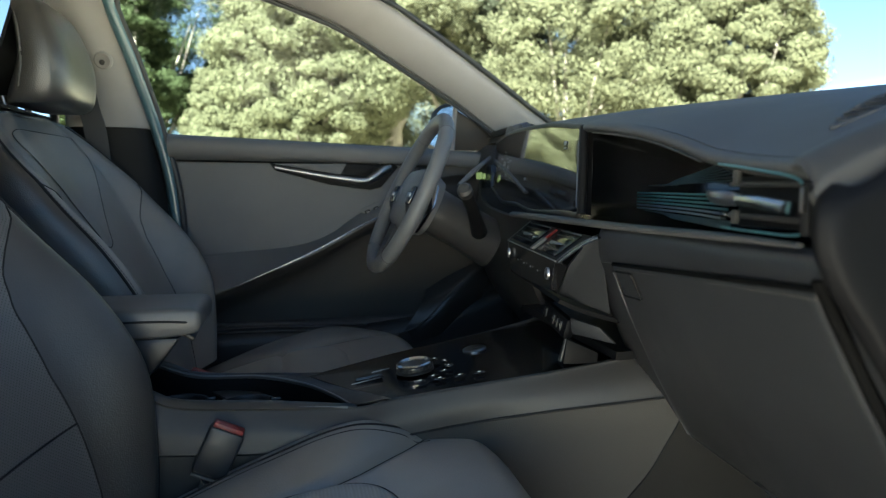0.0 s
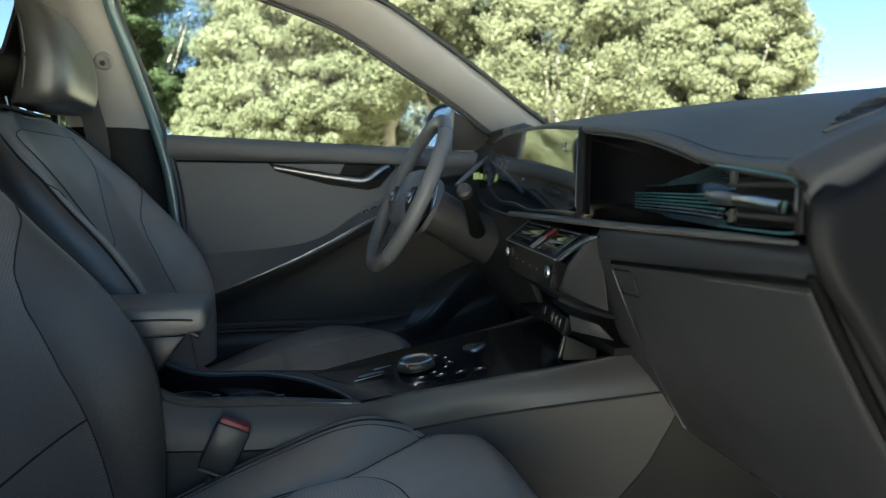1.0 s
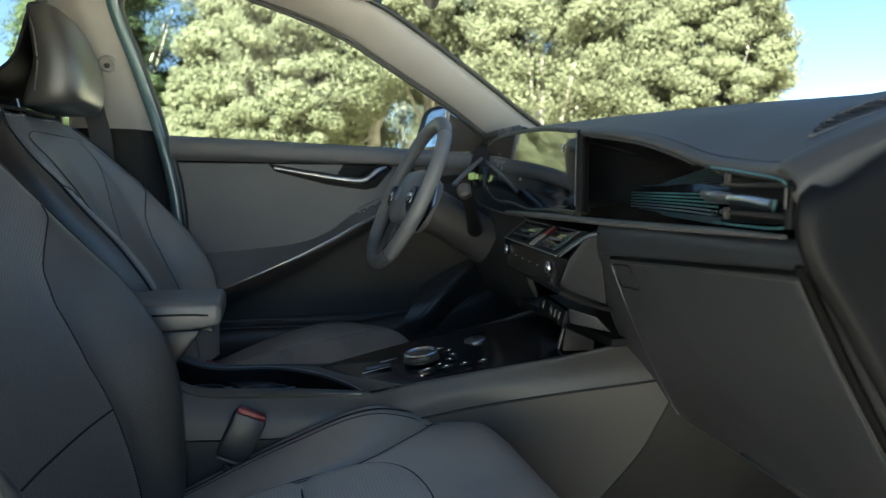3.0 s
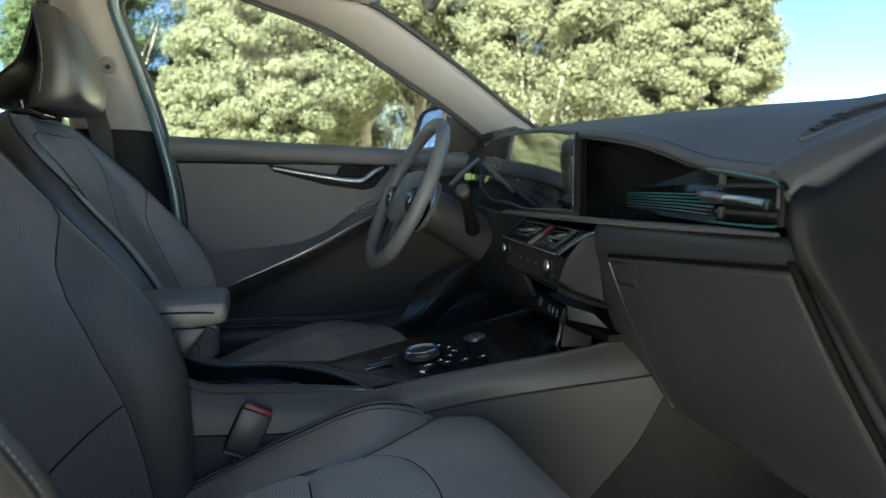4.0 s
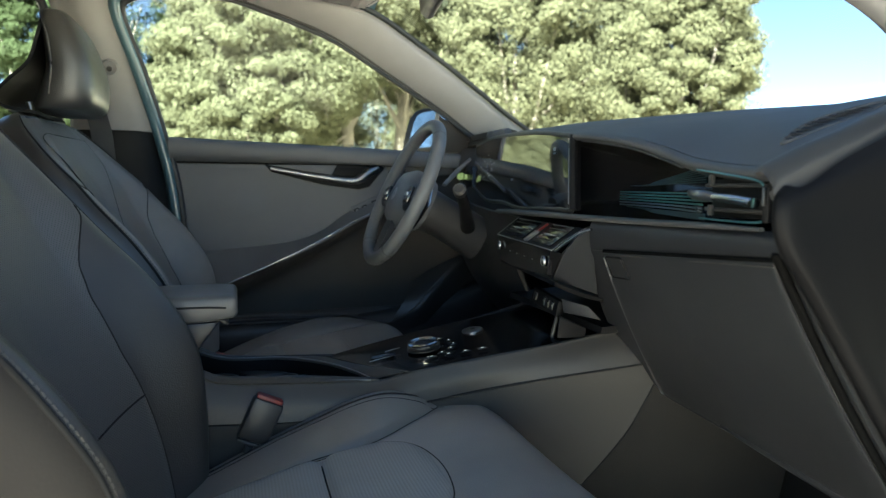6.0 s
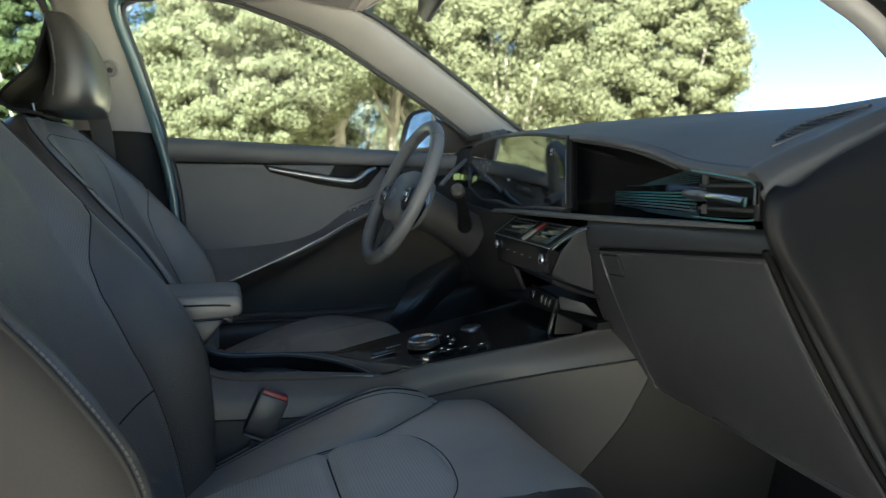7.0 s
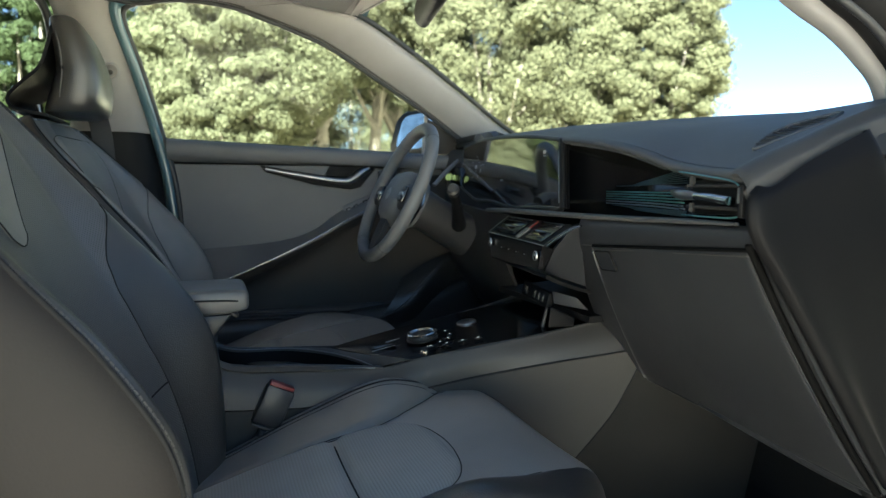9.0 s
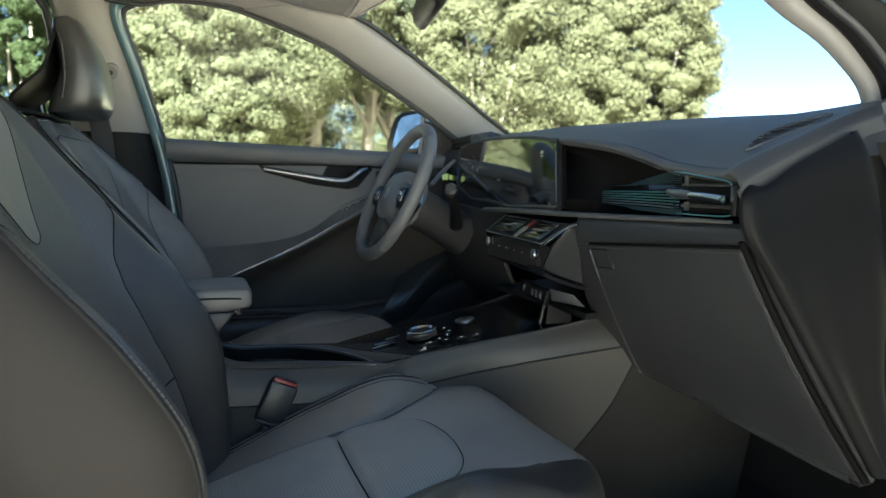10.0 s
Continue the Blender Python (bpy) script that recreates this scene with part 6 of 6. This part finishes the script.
# ---- steering wheel ----
def steering_wheel():
    w = thing("steering_wheel", "dark grey leather two-spoke steering wheel", "steering wheel")
    # local z points at the driver, local x up the wheel
    m = Matrix.Translation((0.508, 0.345, 0.998)) @ Matrix(((math.sin(radians(25.5)), 0, -math.cos(radians(25.5)), 0), (0, 1, 0, 0), (math.cos(radians(25.5)), 0, math.sin(radians(25.5)), 0), (0, 0, 0, 1)))
    R = 0.1765
    loop = [m @ Vector((R * math.cos(a) * (0.97 if math.cos(a) < -0.85 else 1.0), R * math.sin(a), 0)) for a in np.linspace(0, 2 * math.pi, 48, endpoint=False)]
    tube("rim", loop, 0.0158, "wheel", w, sides=16, closed=True, n=96, label="leather-wrapped rim", up=tuple(m.to_3x3() @ Vector((0, 0, 1))))
    for a in (38, -38, 142, -142):
        p = [m @ Vector(((R + 0.0160 * math.cos(t)) * math.cos(radians(a)), (R + 0.0160 * math.cos(t)) * math.sin(radians(a)), 0.0160 * math.sin(t))) for t in np.linspace(0, 2 * math.pi, 16, endpoint=False)]
        tube("rim_seam", p, 0.0006, "stitch", w, sides=6, closed=True, n=24)
    hub = [(0.0, 0.012), (0.036, 0.011), (0.064, 0.004), (0.078, -0.012), (0.080, -0.035), (0.070, -0.06)]
    rows = []
    for r, h in [(0.004, 0.014)] + hub[1:]:
        rows.append([m @ Vector((r * 0.92 * math.copysign(abs(math.cos(a)) ** 0.75, math.cos(a)) - 0.008, r * 1.25 * math.copysign(abs(math.sin(a)) ** 0.75, math.sin(a)), h + 0.004)) for a in np.linspace(0, 2 * math.pi, 36, endpoint=False)])
    part("hub", grid_bm(np.array(rows), closed=True, caps=True), "wheel", w, "padded airbag hub", sharp=60)
    for sgn in (1, -1):
        g = []
        for t, hw, z in ((0.06, 0.036, 0.0), (0.09, 0.034, -0.002), (0.125, 0.027, -0.004), (0.165, 0.030, -0.003)):
            g.append([m @ Vector((-0.008 + hw * math.cos(a), sgn * t, z + 0.011 * math.sin(a))) for a in np.linspace(0, 2 * math.pi, 16, endpoint=False)])
        sp = part("spoke", grid_bm(np.array([spline([r[j] for r in g], 10) for j in range(16)]).transpose(1, 0, 2), closed=True, caps=True), "hard", w, "black spoke with buttons")
        box("button_pad", (0.040, 0.036, 0.006), m @ pose(-0.006, sgn * 0.104, 0.010), "gloss", sp, 0.003)
        for k in range(3):
            box("button", (0.009, 0.026, 0.004), m @ pose(-0.019 + 0.0125 * k, sgn * 0.104, 0.0145), "dimchrome" if k == 1 else "dark", sp, 0.0015)
        tube("paddle", [m @ Vector((0.035, sgn * 0.098, -0.032)), m @ Vector((-0.018, sgn * 0.120, -0.034)), m @ Vector((-0.070, sgn * 0.102, -0.032))], [0.004, 0.010, 0.004], "chrome", w, n=16, squash=0.5, label="satin metal shift paddle")
    g = [[m @ Vector((hw * math.cos(a) - 0.10, 0.03 * math.sin(a), -0.004 + dz)) for a in np.linspace(0, 2 * math.pi, 14, endpoint=False)] for hw, dz in ((0.07, -0.006), (0.07, 0.006))]
    part("lower_spoke", grid_bm(np.array(g), closed=True, caps=True), "hard", w)
    e = m @ Vector((-0.006, 0, 0.0195))
    part("emblem", lathe_bm([(0.016, 0), (0.016, 0.001), (0.012, 0.0015)], m @ pose(-0.008, 0, 0.0165)), "dimchrome", w, "oval metal emblem")
    # column shroud
    g = [[m @ Vector((cx + sx * math.cos(a), sy * math.copysign(abs(math.sin(a)) ** 0.7, math.sin(a)), z)) for a in np.linspace(0, 2 * math.pi, 24, endpoint=False)] for z, cx, sx, sy in ((-0.035, -0.010, 0.050, 0.070), (-0.07, -0.010, 0.052, 0.072), (-0.12, -0.012, 0.050, 0.066), (-0.22, -0.02, 0.055, 0.06))]
    part("column_shroud", grid_bm(np.array([spline([r[j] for r in g], 16) for j in range(24)]).transpose(1, 0, 2), closed=True, caps=True), "dark", w, "black steering column shroud", sharp=60)
    st = tube("stalk", [(0.650, 0.275, 0.918), (0.632, 0.232, 0.940), (0.605, 0.175, 0.975), (0.580, 0.130, 1.003)], [0.018, 0.015, 0.012, 0.013], "capblack", w, n=16, label="black wiper stalk")
    part("stalk_cap", lathe_bm([(0.012, -0.006), (0.0145, 0.0), (0.0145, 0.014), (0.010, 0.019)], Matrix.Translation((0.581, 0.132, 1.002)) @ Vector((-0.025, -0.045, 0.028)).to_track_quat("Z", "Y").to_matrix().to_4x4()), "hardgrey", st, "grey stalk end")
    tube("stalk", [m @ Vector((0.015, 0.07, -0.085)), m @ Vector((0.018, 0.12, -0.080)), m @ Vector((0.022, 0.185, -0.070))], [0.010, 0.011, 0.013], "dark", w, n=16, label="black indicator stalk")
    return w


steering_wheel()

# ---- mirrors and roof fittings ----
mir = thing("rear_view_mirror", "black rear-view mirror under the windscreen header", "mirror")
g = [[Vector((0.508 + dx + 0.10 * (f) * 0.16, 0.07 + 0.115 * f, 1.397 + hz * math.copysign(abs(math.sin(a)) ** 0.6, math.sin(a)))) + Vector((0.017 * math.cos(a), 0, 0)) for a in np.linspace(0, 2 * math.pi, 16, endpoint=False)] for f, hz, dx in ((-1, 0.012, 0), (-0.97, 0.026, 0), (-0.8, 0.034, 0), (0.8, 0.036, 0), (0.97, 0.028, 0), (1, 0.014, 0))]
part("casing", grid_bm(np.array(g), closed=True, caps=True), "capblack", mir, "black casing", sharp=60)
slab("glass", [(0.4895, -0.03, 1.374), (0.4895, -0.03, 1.422), (0.509, 0.16, 1.424), (0.509, 0.16, 1.372)], (-0.002, 0, 0), "mirror", mir, 0.0)
tube("mirror_arm", [(0.525, 0.07, 1.40), (0.555, 0.06, 1.44), (0.57, 0.05, 1.49)], 0.012, "dark", mir, n=10)

vis = thing("sun_visor", "folded light grey sun visor under the headliner", "sun visor")
sheet("visor_flap", [[(0.25, y, 1.490), (0.33, y, 1.474), (0.415, y, 1.464)] for y in (0.20, 0.35, 0.50)], 8, 8, "visor", vis, 0.016)
box("visor_clip", (0.03, 0.02, 0.014), pose(0.41, 0.17, 1.466), "headliner", vis, 0.004)
lamp = thing("overhead_console", "light grey overhead lamp console on the headliner", "roof lamp")
box("console_body", (0.14, 0.17, 0.03), pose(0.37, 0.03, 1.482, 0, 8, 0), "headliner", lamp, 0.012)
box("lamp_lens", (0.05, 0.06, 0.006), pose(0.36, 0.03, 1.466, 0, 8, 0), "white", lamp, 0.003)

wing = thing("wing_mirror", "black outside mirror on the driver's door", "wing mirror")
g = [[(x, 0.94 + w * c, 1.198 + h * q) for c, q in ((math.copysign(abs(math.cos(a)) ** 0.42, math.cos(a)), math.copysign(abs(math.sin(a)) ** 0.42, math.sin(a))) for a in np.linspace(0, 2 * math.pi, 24, endpoint=False))] for x, w, h in ((0.720, 0.105, 0.060), (0.728, 0.112, 0.066), (0.78, 0.112, 0.066), (0.84, 0.09, 0.05), (0.87, 0.05, 0.03))]
part("housing", grid_bm(np.array(g), closed=True, caps=True), "endcap", wing, "black mirror housing", sharp=60)
g = [[Vector((0.718, 0.94 + 0.082 * s * c - 0.012, 1.198 + 0.052 * s * q)) for c, q in ((math.copysign(abs(math.cos(a)) ** 0.42, math.cos(a)), math.copysign(abs(math.sin(a)) ** 0.42, math.sin(a))) for a in np.linspace(0, 2 * math.pi, 24, endpoint=False))] for s in (1, 0.5)]
part("mirror_glass", grid_bm(np.array(g), 0.0, closed=True, caps=True), "mirror", wing)
tube("foot", [(0.79, 0.85, 1.135), (0.80, 0.76, 1.12), (0.80, 0.70, 1.12)], 0.02, "capblack", wing, n=8)
for ob in wing.children[:]:
    if ob.name.startswith("foot"):
        continue
    # swept outline, turned towards the driver and a little upwards
    ob.data.transform(Matrix.Translation((0.742, 0.955, 1.203)) @ Matrix.Rotation(radians(19), 4, "Z") @ Matrix.Rotation(radians(5.5), 4, "Y") @ Matrix(((1, 0, 0, 0), (0, 1.10, -0.40, 0), (0, 0, 1.15, 0), (0, 0, 0, 1))) @ Matrix.Translation((-0.720, -0.94, -1.198)))
